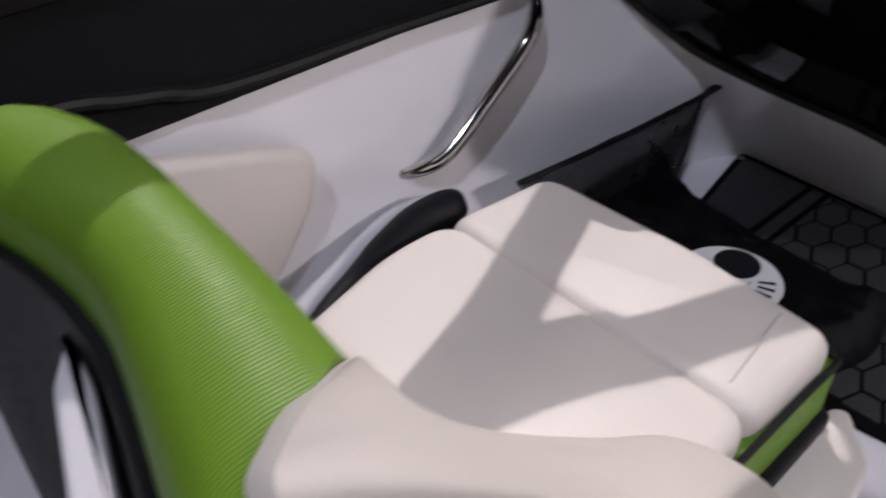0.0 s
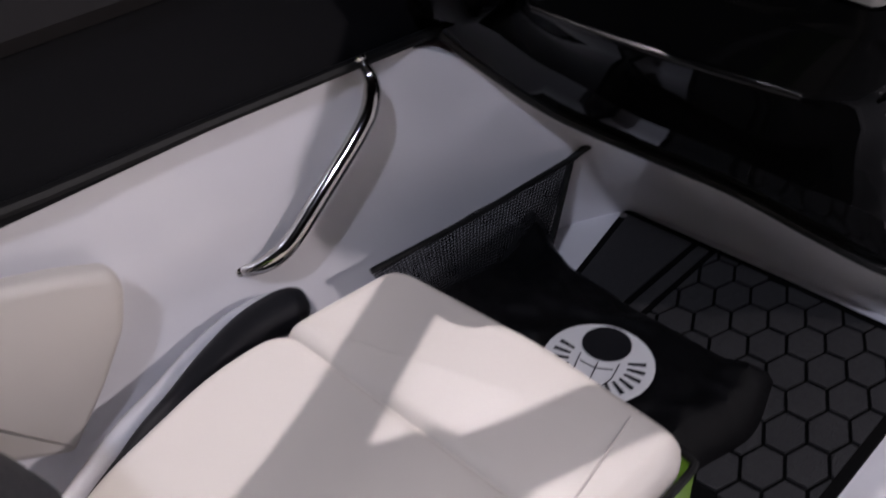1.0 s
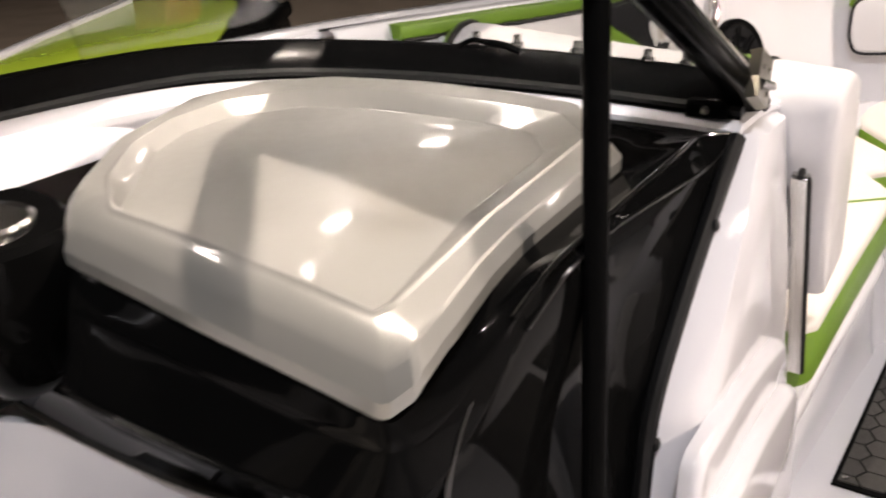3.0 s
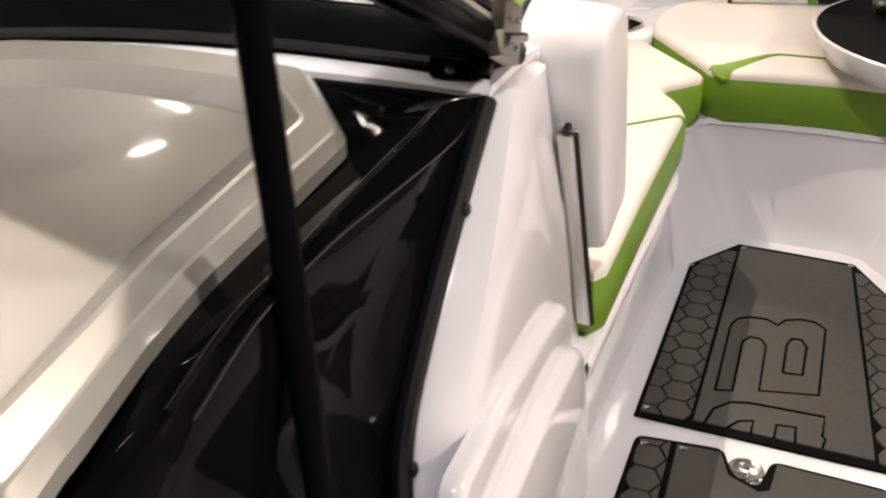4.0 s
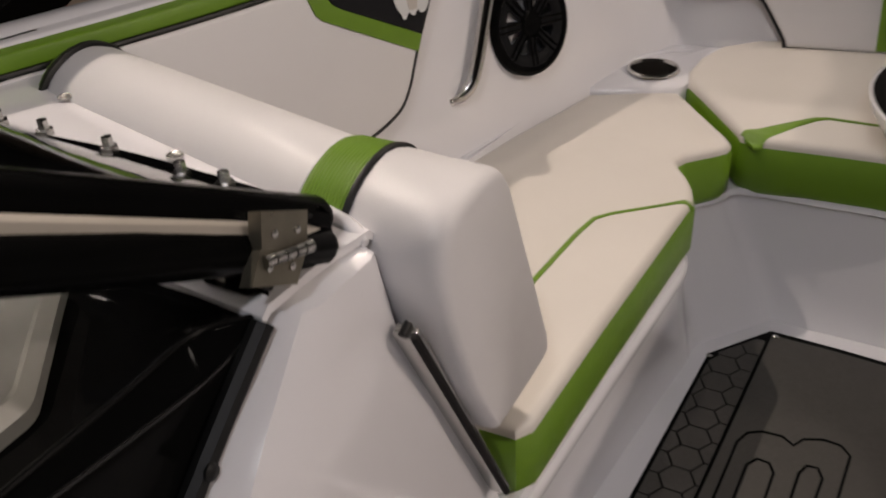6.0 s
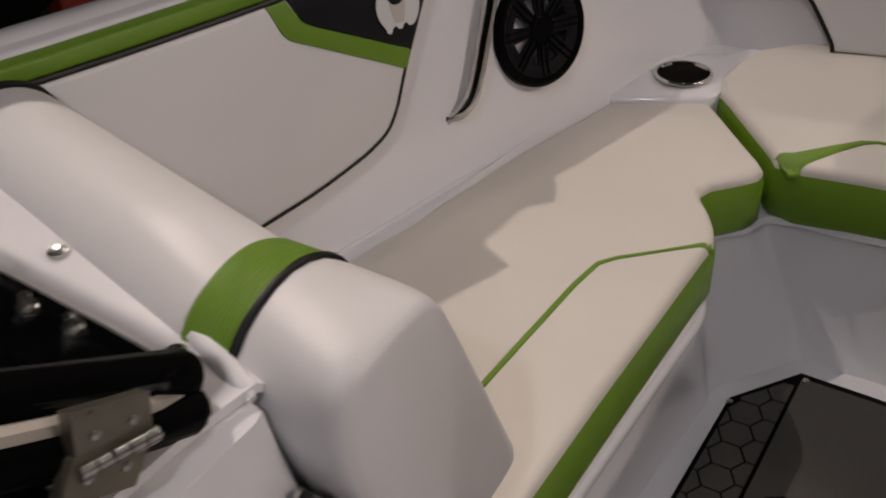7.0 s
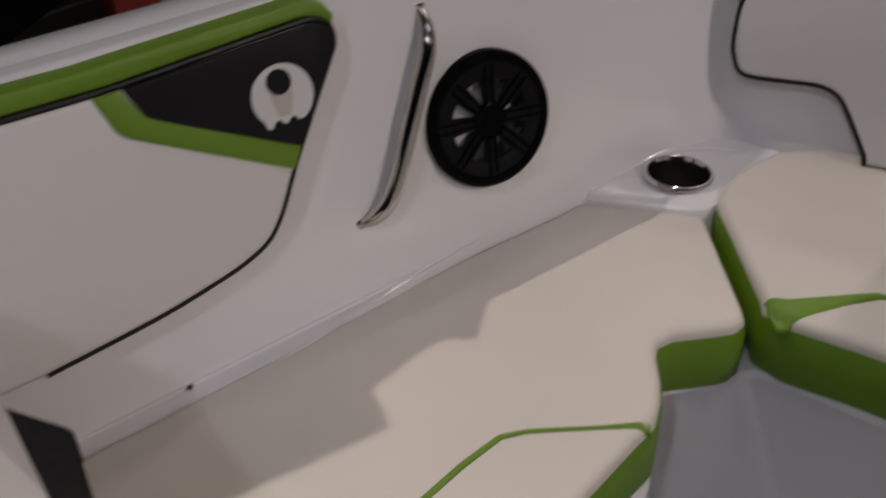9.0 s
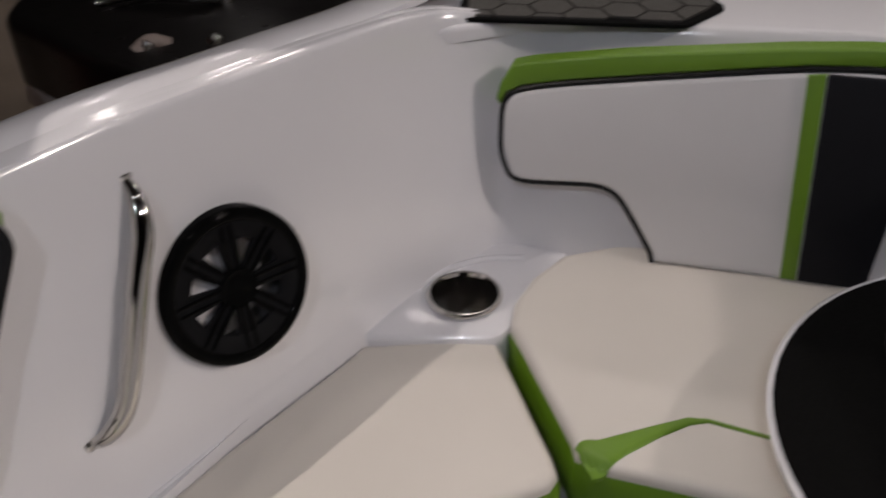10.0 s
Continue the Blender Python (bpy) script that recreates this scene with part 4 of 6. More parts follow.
part("underside", bm, DARKV, back, "charcoal filler under the pad")
bm = B()
roll(bm, [(0.758, 0.98), (0.760, 1.0), (0.768, 1.0), (0.770, 0.98)], 0.003)
part("piping", bm, RUBBER, back, "black piping")
bm = B()
roll(bm, [(0.770, 0.97), (0.772, 0.995), (0.782, 0.97)], 0.001)
part("band", bm, GREEN, back, "green vinyl end band")

# ---- bow side pad with dark logo field ----
side = base("side_pad", (2.45, 0.65, 1.14), "white vinyl side backrest with green band and charcoal field", "backrest")


def on_side(off):
    return lambda u, v, w: (u + 0.27 * (off + w) * -1, wall_y(u, v) - off - w, v)


SP = [(1.98, 1.12), (2.337, 1.138), (2.508, 1.156), (2.62, 1.18), (2.67, 1.20), (2.70, 1.235), (2.737, 1.30), (2.80, 1.395), (2.84, 1.455), (2.838, 1.48), (2.81, 1.495), (2.53, 1.476), (2.3, 1.474), (1.98, 1.478)]
SP = fillet(SP, [0, 0, 0.05, 0.03, 0.03, 0.02, 0.03, 0.04, 0.02, 0.01, 0.02, 0.05, 0.05, 0], 3)
HALF = max(range(len(SP)), key=lambda i: SP[i][0] + SP[i][1])
bm = B()
slab(bm, SP, 0.0, 0.035, edge=0.012, n=3, place=on_side(0.001))
part("pad", bm, WVINYL, side)
bm = B()
tube(bm, [on_side(0.029)(u, v, 0) for u, v in SP[1:HALF + 1]] + [on_side(0.032)(u, v, 0) for u, v in SP[HALF + 1:]], 0.005, 8)
part("piping", bm, RUBBER, side, "black piping round the pad")
bm = B()
slab(bm, [(1.98, 1.480), (2.3, 1.477), (2.53, 1.479), (2.80, 1.498), (2.826, 1.492), (2.842, 1.478), (2.846, 1.492), (2.834, 1.510), (2.80, 1.519), (2.5, 1.504), (2.2, 1.503), (1.98, 1.506)], 0.0, 0.031, edge=0.004, n=3, place=on_side(0.0))
part("top_band", bm, GREEN, side, "green vinyl band along the top")
bm = B()
slab(bm, [(2.545, 1.474), (2.562, 1.432), (2.58, 1.42), (2.748, 1.330), (2.806, 1.413), (2.837, 1.458), (2.834, 1.478), (2.81, 1.491)], 0.0, 0.005, edge=0.003, n=2, place=on_side(0.0355))
part("logo_field", bm, DARKV, side, "charcoal vinyl field")
bm = B()
slab(bm, [(2.508, 1.473), (2.522, 1.425), (2.532, 1.413), (2.733, 1.298), (2.75, 1.328), (2.577, 1.423), (2.56, 1.436), (2.542, 1.473)], 0.0, 0.004, edge=0.002, n=2, place=on_side(0.0355))
part("field_band", bm, GREEN, side, "green vinyl band under the charcoal field")


def disc(bm, place, cx, cy, r, h, n=28):
    v = [bm.verts.new(place(cx + r * math.cos(2 * math.pi * k / n), cy + r * math.sin(2 * math.pi * k / n), h)) for k in range(n)]
    bm.faces.new(v)


def emblem(owner, place, r):
    """A round white badge with a dark ball and dark rays: plain shapes."""
    bm = B()
    disc(bm, place, 0, 0, r, 0.0)
    part("badge", bm, PRINT, owner, "white round emblem")
    bm = B()
    disc(bm, place, 0.0, 0.50 * r, 0.45 * r, 0.0008)
    part("badge_ball", bm, DARKV, owner, "dark ball of the emblem")
    for line in ([(0.0, 0.0), (0.0, -0.62)], [(-0.30, -0.08), (0.0, -0.16), (0.30, -0.08)], [(-0.36, 0.10), (-0.34, -0.30), (-0.18, -0.66)], [(0.36, 0.10), (0.34, -0.30), (0.18, -0.66)]):
        bm = B()
        tube(bm, [place(u * r, v * r, 0.0004) for u, v in line], 0.0009, 6)
        part("badge_line", bm, DARKV, owner, "thin dark line of the emblem")
    for sg in (-1, 1):
        for k in range(7):
            a = math.radians(90 + sg * (72 + 15 * k))
            w = 0.055
            q0, q1 = 0.52 * r, 0.84 * r
            bm = B()
            bm.faces.new([bm.verts.new(place(q * math.cos(a + e), q * math.sin(a + e), 0.0008)) for q, e in ((q0, -w), (q1, -w), (q1, w), (q0, w))])
            part("badge_ray", bm, DARKV, owner, "dark ray of the emblem")


c0 = (2.741, 1.408)
f = on_side(0.0425)
stitched = lambda a, b, w: f(c0[0] + a * 0.97 + b * 0.14, c0[1] + b * 0.97 - a * 0.12, w)
ER = 0.046
bm = B()
arc = [(ER * math.cos(math.radians(d)), ER * math.sin(math.radians(d))) for d in range(-48, 229, 12)]
wing = [(-0.60, -0.93), (-0.44, -0.98), (-0.34, -0.78), (-0.20, -0.70), (-0.06, -0.84), (0.08, -0.86), (0.16, -0.72), (0.30, -0.64), (0.44, -0.80), (0.58, -0.78)]
slab(bm, arc + [(u * ER, v * ER) for u, v in wing], 0.0, 0.0012, place=stitched)
part("badge", bm, PRINT, side, "white round embroidered emblem")
bm = B()
disc(bm, stitched, -0.10 * ER, 0.46 * ER, 0.40 * ER, 0.0020)
part("badge_ball", bm, DARKV, side, "dark ball of the emblem")
bm = B()
slab(bm, [(u * ER, v * ER) for u, v in ((-0.42, 0.22), (-0.36, -0.10), (-0.20, -0.62), (0.20, -0.60), (0.30, -0.05), (0.28, 0.26), (0.10, 0.10), (-0.10, 0.04), (-0.28, 0.10))], 0.0012, 0.0019, place=stitched)
part("badge_body", bm, THREAD, side, "grey thread body of the emblem")

# ---- transverse bow backrest ----
bb = base("bow_back_cushion", (3.6, 0.03, 1.1), "white vinyl bow backrest with black piping and green band", "backrest")


def on_bow(off):
    return lambda u, v, w: (3.625 - 0.14 * (u - 0.03) + 0.18 * (v - 1.1) - off - w, u - 0.14 * (off + w), v)


def mirror(o):
    return o + [(2 * CENTRE - u, v) for u, v in reversed(o)]


BP = [(0.029, 1.085), (0.034, 1.102), (0.057, 1.137), (0.082, 1.173), (0.098, 1.193), (0.117, 1.206), (0.149, 1.212), (0.22, 1.207), (0.266, 1.205), (0.288, 1.212), (0.299, 1.228), (0.309, 1.255), (0.312, 1.29), (0.312, 1.33), (0.303, 1.352), (0.28, 1.365), (0.206, 1.381), (0.029, 1.409), (-0.151, 1.435), (-0.24, 1.441)]
BP = BP[:1] + [tuple(p[:2]) for p in curve([(u, v, 0) for u, v in BP[1:]], 3)]
bm = B()
slab(bm, mirror(BP), 0, 0.035, edge=0.012, n=3, place=on_bow(0.0))
part("pad", bm, WVINYL, bb)
bm = B()
tube(bm, [on_bow(0.029)(u, v, 0) for u, v in mirror(BP)], 0.005, 8)
part("piping", bm, RUBBER, bb, "black piping")
bm = B()
BAND = [(0.317, 1.335), (0.307, 1.358), (0.283, 1.371), (0.206, 1.387), (0.029, 1.415), (-0.151, 1.441), (-0.24, 1.447)]
OUTER = [(0.325, 1.345), (0.320, 1.37), (0.303, 1.403), (0.27, 1.412), (0.121, 1.436), (-0.128, 1.465), (-0.24, 1.474)]
slab(bm, mirror(BAND) + list(reversed(mirror(OUTER))), 0, 0.033, edge=0.005, n=3, place=on_bow(-0.001))
part("top_band", bm, GREEN, bb, "green vinyl band along the top")
bm = B()
slab(bm, [(-0.181, 1.092), (-0.155, 1.431), (-0.182, 1.434), (-0.206, 1.092)], 0, 0.004, edge=0.002, n=2, place=on_bow(0.0355))
part("field_band", bm, GREEN, bb, "green vinyl strip")
bm = B()
slab(bm, [(-0.208, 1.092), (-0.184, 1.434), (2 * CENTRE + 0.184, 1.434), (2 * CENTRE + 0.208, 1.092)], 0, 0.005, edge=0.003, n=2, place=on_bow(0.0355))
part("logo_field", bm, DARKV, bb, "charcoal vinyl field")

# ---- grab handles ----


def grab_handle(pts, r, label):
    ob = base("grab_handle", pts[0], label, "handle", "grab handles")
    bm = B()
    P = curve(pts, 6)
    k = len(P)
    tube(bm, P, [r * (0.5 + 0.5 * min(1, 5 * i / k, 5 * (k - 1 - i) / k)) for i in range(k)], 14)
    part("bar", bm, CHROME, ob)
    for a, b in ((pts[0], pts[1]), (pts[-1], pts[-2])):
        bm = B()
        d = (Vector(a) - Vector(b)).normalized()
        lathe(bm, [(r * 0.8, 0), (r * 0.75, 0.003), (r * 0.5, 0.006)], Vector(a) + d * 0.003, -d, 18)
        part("foot", bm, CHROME, ob)
    return ob


grab_handle([(0.722, 0.868, 0.976), (0.735, 0.853, 0.979), (0.762, 0.839, 0.990), (0.790, 0.832, 1.008), (0.850, 0.831, 1.055), (0.910, 0.832, 1.101), (0.942, 0.833, 1.130), (0.957, 0.836, 1.155), (0.963, 0.842, 1.178), (0.965, 0.862, 1.198)], 0.0128, "polished steel grab handle on the white cockpit wall")
wy = lambda x, z, o: (x, wall_y(x, z) - o, z)
grab_handle([wy(2.832, 1.150, -0.004), wy(2.843, 1.158, 0.012), wy(2.868, 1.182, 0.022), wy(2.892, 1.222, 0.025), wy(2.923, 1.285, 0.026), wy(2.953, 1.345, 0.026), wy(2.979, 1.392, 0.024), wy(2.994, 1.428, 0.014), wy(3.002, 1.452, -0.004)], 0.0140, "polished steel grab handle on the white bow wall")

# ---- speaker ----
sc = Vector((3.085, 0, 1.249))
sc.y = wall_y(sc.x, sc.z)
sn = Vector((-0.40, -1, 0.22)).normalized()
sc += sn * 0.010
spk = base("speaker", sc, "round black marine speaker with a paired-spoke grille", "speaker")
sq = Vector((0, 0, 1)).rotation_difference(sn)
bm = B()
lathe(bm, [(0.117, -0.04), (0.117, 0.010), (0.114, 0.016), (0.108, 0.019), (0.100, 0.018), (0.096, 0.014), (0.094, 0.004)], sc, sn, 56, ends=False)
part("rim", bm, GLOSS, spk, "black glossy rim")
bm = B()
lathe(bm, [(0.099, 0.004), (0.07, -0.012), (0.04, -0.020), (0.0001, -0.022)], sc, sn, 40, ends=False)
part("cone", bm, CONE, spk, "grey speaker cone")
bm = B()
lathe(bm, [(0.097, 0.015), (0.090, 0.0145), (0.074, 0.013), (0.071, 0.010), (0.071, 0.004), (0.074, 0.002)], sc, sn, 48, ends=False)
part("grille_ring", bm, SATIN, spk, "black grille ring")


def on_speaker(r, a, h):
    return sc + sq @ Vector((math.cos(a) * r, math.sin(a) * r, h))


for j in range(8):
    a0 = 2 * math.pi * j / 8 + 0.35
    bm = B()
    rows = [[on_speaker(r, a0 + e * w / r, h) for e in (-1.0, -0.55, -0.3, 0.3, 0.55, 1.0)] for r, w, h in ((0.024, 0.010, 0.013), (0.05, 0.013, 0.0115), (0.074, 0.016, 0.012))]
    shell(bm, rows, -sn * 0.006)
    spoke = part("spoke", bm, SATIN, spk)
    for e in (-0.55, 0.55):
        bm = B()
        tube(bm, [on_speaker(r, a0 + e * 0.012 / r, h) for r, h in ((0.030, 0.014), (0.06, 0.0135), (0.094, 0.0165))], 0.0022, 6)
        part("rib", bm, GLOSS, spoke)
bm = B()
lathe(bm, [(0.030, 0.006), (0.030, 0.015), (0.027, 0.018), (0.022, 0.0165), (0.016, 0.017), (0.0001, 0.019)], sc, sn, 28, ends=False)
part("hub", bm, GLOSS, spk, "black glossy hub cap")

# ---- chrome strip on the walkway wall ----
rail = base("edge_rail", (1.95, 0.11, 0.95), "steel edge rail with a dark rubber insert on the walkway wall", "rail")
R0, R1 = Vector((1.848, 0.107, 1.372)), Vector((2.046, 0.102, 0.958))
RD = (R1 - R0).normalized()
RN = Vector((0, -1, 0)).cross(RD).normalized()
for nm, off, w, out, mat, note in (("channel", 0.0, 0.0085, 0.012, STEEL, "brushed steel channel"), ("insert", 0.003, 0.0052, 0.0145, TRIM, "dark rubber insert")):
    bm = B()
    slab(bm, fillet([(0.0, off - w), ((R1 - R0).length, off - w), ((R1 - R0).length, off + w), (0.0, off + w)], 0.004, 3), -0.012, out, edge=0.004, n=3, place=lambda u, v, q: tuple(R0 + RD * u - RN * v + Vector((0, -1, 0)) * q))
    part(nm, bm, mat, rail, note)
bm = B()
tube(bm, [R0 - RD * 0.002 - RN * 0.008, R0 - RD * 0.002 + RN * 0.008], 0.005, 10)
part("end_cap", bm, RUBBER, rail, "black end cap")

# raised moulding low on the walkway wall
bm = B()
slab(bm, fillet([(1.42, 0.60), (1.42, 1.175), (1.62, 1.165), (1.80, 1.130), (1.868, 1.112), (1.915, 1.04), (2.0, 0.80), (2.06, 0.60)], 0.03), -0.004, 0.022, edge=0.014, n=4, place=lambda u, v, w: (u, PORT_Y + 0.002 - w, v))
slab(bm, fillet([(1.44, 0.60), (1.44, 1.085), (1.66, 1.075), (1.85, 1.045), (1.898, 1.015), (1.98, 0.80), (2.04, 0.60)], 0.03), 0.010, 0.046, edge=0.018, n=4, place=lambda u, v, w: (u, PORT_Y + 0.002 - w, v))
thing("walkway_moulding", bm, GEL, "raised white gelcoat moulding on the walkway wall", "moulding", kind="structure")

# ---- port backrest arm pad on the cockpit side ----
AP = [(0.20, 1.21), (0.377, 1.168), (0.49, 1.130), (0.548, 1.103), (0.553, 1.073), (0.537, 1.02), (0.495, 0.960), (0.43, 0.886), (0.36, 0.93), (0.2, 1.02)]
ap = base("arm_pad", (0.38, 0.86, 0.91), "white vinyl arm pad on the cockpit side", "pad")
bm = B()
slab(bm, fillet(AP, 0.014, 3), 0.008, 0.036, edge=0.016, n=4, place=lambda u, v, w: (u, 0.862 - w, v))
part("pad", bm, VINYL, ap)
bm = B()
slab(bm, fillet(inset(AP, 0.022), 0.010, 3), -0.01, 0.009, place=lambda u, v, w: (u, 0.862 - w, v))
part("backing", bm, TRIM, ap, "grey backing board")

# ---- passenger seat ----
seat = base("passenger_seat", (0.6, 0.46, FLOOR), "white vinyl bucket seat with green backrest and dark piping", "seat")
bm = B()
slab(bm, fillet([(0.674, 0.250), (0.862, 0.251), (0.877, 0.46), (0.865, 0.71), (0.674, 0.728)], 0.038, 6), 0.90, 0.992, edge=0.026, n=5)
part("front_roll", bm, VINYL, seat)
bm = B()
slab(bm, fillet([(0.25, 0.27), (0.688, 0.246), (0.69, 0.73), (0.58, 0.735), (0.40, 0.69), (0.25, 0.6)], 0.05, 6), 0.90, 0.988, edge=0.022, n=5)
part("cushion", bm, VINYL, seat)
bm = B()
slab(bm, fillet([(0.55, 0.236), (0.86, 0.243), (0.871, 0.254), (0.86, 0.31), (0.55, 0.29)], 0.008), 0.868, 0.948, edge=0.005)
part("side_panel", bm, GREEN, seat, "green vinyl side panel")
bm = B()
tube(bm, curve([(0.874, 0.36, 0.952), (0.870, 0.29, 0.952), (0.866, 0.258, 0.953), (0.855, 0.245, 0.953), (0.80, 0.244, 0.953), (0.70, 0.242, 0.953), (0.56, 0.238, 0.953)], 5), 0.005, 8)
part("piping", bm, RUBBER, seat, "black piping along the green panel")
bm = B()
tube(bm, curve([(0.84, 0.318, 0.9915), (0.80, 0.311, 0.993), (0.75, 0.303, 0.993), (0.702, 0.296, 0.991)], 5), 0.0018, 6)
part("seam", bm, THREAD, seat, "stitched seam")
bm = B()
slab(bm, fillet([(0.50, 0.218), (0.86, 0.230), (0.874, 0.258), (0.50, 0.28)], 0.008), 0.84, 0.872, edge=0.006)
part("seat_shell", bm, DARKV, seat, "charcoal seat shell")
bm = B()
BOL = curve([(0.752, 0.762, 0.950), (0.728, 0.776, 0.953), (0.67, 0.780, 0.955), (0.60, 0.765, 0.954), (0.54, 0.745, 0.953), (0.48, 0.722, 0.958), (0.42, 0.700, 0.952), (0.36, 0.675, 0.945)], 5)
tube(bm, BOL, [0.006, 0.018, 0.024, 0.028, 0.030, 0.031] + [0.031 - 0.020 * min(1.0, i / 22) for i in range(len(BOL) - 6)], 14)
part("bolster", bm, DARKV, seat, "charcoal vinyl side bolster")
bm = B()
tube(bm, [p + Vector((-0.004, 0.046 - 0.014 * i / len(BOL), -0.014)) for i, p in enumerate(BOL)], 0.017, 12)
part("shell_rim", bm, GEL, seat, "white gelcoat rim beside the bolster")
bm = B()
slab(bm, fillet([(0.905, 0.225), (0.845, 0.165), (0.62, 0.125), (0.45, 0.12), (0.45, 0.20), (0.70, 0.245), (0.86, 0.248), (0.895, 0.243)], 0.012), 0.74, 0.85, edge=0.007, n=4)
part("leg_pad", bm, VINYL, seat, "white vinyl lower side pad")
bm = B()
C = curve([(0.408, 0.588, 0), (0.43, 0.52, 0), (0.472, 0.428, 0), (0.545, 0.347, 0), (0.612, 0.288, 0), (0.63, 0.20, 0), (0.58, 0.05, 0)], 5)
T = curve([(0.252, 0.326, 1.320), (0.217, 0.293, 1.369), (0.180, 0.266, 1.393), (0.153, 0.249, 1.399), (0.130, 0.225, 1.394), (0.115, 0.13, 1.380), (0.11, 0.03, 1.36)], 5)
rows = [[(c.x - 0.006, c.y, 0.96) for c in C]]
for k in (0.0, 0.04, 0.12, 0.25, 0.4, 0.55, 0.7, 0.82, 0.92, 1.0):
    f = 0.10 * min(1.0, k / 0.12) ** 0.5 + 0.90 * (0.25 * k ** 2.0 + 0.75 * (1 - math.cos(k * math.pi)) / 2)
    rows.append([(c.x + (t.x - c.x) * k, c.y + (t.y - c.y) * k, 0.975 + (t.z - 0.975) * (k + (f - k) * min(1.0, i / 7))) for i, (c, t) in enumerate(zip(C, T))])
rows.append([(t.x - 0.008, t.y + 0.012, t.z - 0.008) for t in T])
rows.append([(t.x - 0.012, t.y + 0.020, t.z - 0.03) for t in T])
rows.append([(t.x - 0.012, t.y + 0.020, 1.0) for t in T])
rows = [[(r[0][0] - 0.02, r[0][1] + 0.004, max(0.93, r[0][2] - 0.22)), (r[0][0] - 0.006, r[0][1] + 0.005, r[0][2] - 0.02)] + list(r) for r in rows]
shell(bm, rows, (-0.004, 0, -0.006))
part("lumbar_pad", bm, VINYL, seat, "white vinyl inner backrest pad")
bm = B()
plan_in = curve([(0.180, 0.690, 0), (0.214, 0.656, 0), (0.234, 0.60, 0), (0.238, 0.53, 0), (0.234, 0.45, 0), (0.230, 0.37, 0), (0.225, 0.303, 0)], 6)
plan_out = curve([(0.105, 0.700, 0), (0.112, 0.655, 0), (0.126, 0.60, 0), (0.139, 0.53, 0), (0.142, 0.47, 0), (0.132, 0.40, 0), (0.076, 0.205, 0)], 6)
foot = curve([(0.290, 0.88, 0), (0.318, 0.86, 0), (0.347, 0.81, 0), (0.372, 0.718, 0), (0.366, 0.65, 0), (0.36, 0.58, 0), (0.35, 0.52, 0)], 6)


def inner(i, k, off=0.0):
    """A place on the inner side of the backrest, k of the way down to the cushion."""
    a, b = plan_in[i], foot[i]
    return Vector((a.x + (b.x - a.x) * k + 0.016 * math.sin(math.pi * k) + off, a.y + (b.y - a.y) * k, 1.325 - 0.345 * k - 0.07 * max(0.0, 1 - i / 6) ** 2 * (1 - k)))


def green_reach(i):
    u = min(i, len(plan_in) - 1) / 6
    return 0.06 + 0.07 * min(u, 2) + 0.02 * max(0, min(u - 2, 1)) + 0.12 * max(0, min(u - 3, 2))


rows = [[inner(i, green_reach(i) * k, off) for i in range(len(plan_in))] for k, off in ((1.0, -0.006), (0.97, 0.006), (0.75, 0.010), (0.5, 0.010), (0.25, 0.006))]
for k, z in ((0.0, 1.318), (0.0, 1.335), (0.03, 1.362), (0.10, 1.377), (0.28, 1.386), (0.5, 1.388), (0.72, 1.385), (0.90, 1.374), (0.98, 1.355), (1.0, 1.325)):
    rows.append([(a.x + (b.x - a.x) * k, a.y + (b.y - a.y) * k, z - 0.07 * max(0.0, 1 - i / 6) ** 2) for i, (a, b) in enumerate(zip(plan_in, plan_out))])
shell(bm, rows, (-0.002, 0, -0.012))
part("backrest", bm, GREENRIB, seat, "green ribbed vinyl backrest")
bm = B()
rows = []
for k in (0.0, 0.25, 0.5, 0.75, 1.0):
    rows.append([inner(i, green_reach(i) + (1 - green_reach(i)) * k) for i in range(len(plan_in))])
rows.append([p - Vector((0, 0, 0.08)) for p in rows[-1]])
shell(bm, rows, (-0.012, 0, -0.004))
part("inner_shell", bm, DARKV, seat, "charcoal vinyl inner side of the backrest")
bm = B()
tube(bm, [inner(i, green_reach(i), 0.004) for i in range(len(plan_in))], 0.0045, 8)
part("piping", bm, RUBBER, seat, "black piping under the green backrest")
bm = B()
rows = [[(b.x + 0.004, b.y, z - 0.07 * max(0.0, 1 - i / 6) ** 2) for i, b in enumerate(plan_out)] for z in (0.9, 1.05, 1.33)]
shell(bm, rows, (-0.016, 0, 0))
part("back_shell", bm, DARKV, seat, "charcoal back shell")
bm = B()
slab(bm, fillet([(0.134, 0.505), (0.124, 0.44), (0.094, 0.345), (0.072, 0.25), (0.044, 0.25), (0.066, 0.345), (0.104, 0.46)], 0.01), 0.9, 1.30, edge=0.006, n=4)
part("back_panel", bm, GEL, seat, "white moulded panel behind the backrest")
bm = B()
slab(bm, fillet([(0.45, 0.35), (0.65, 0.35), (0.65, 0.6), (0.45, 0.6)], 0.03), FLOOR, 0.9, edge=0.01)
part("pedestal", bm, GEL, seat)

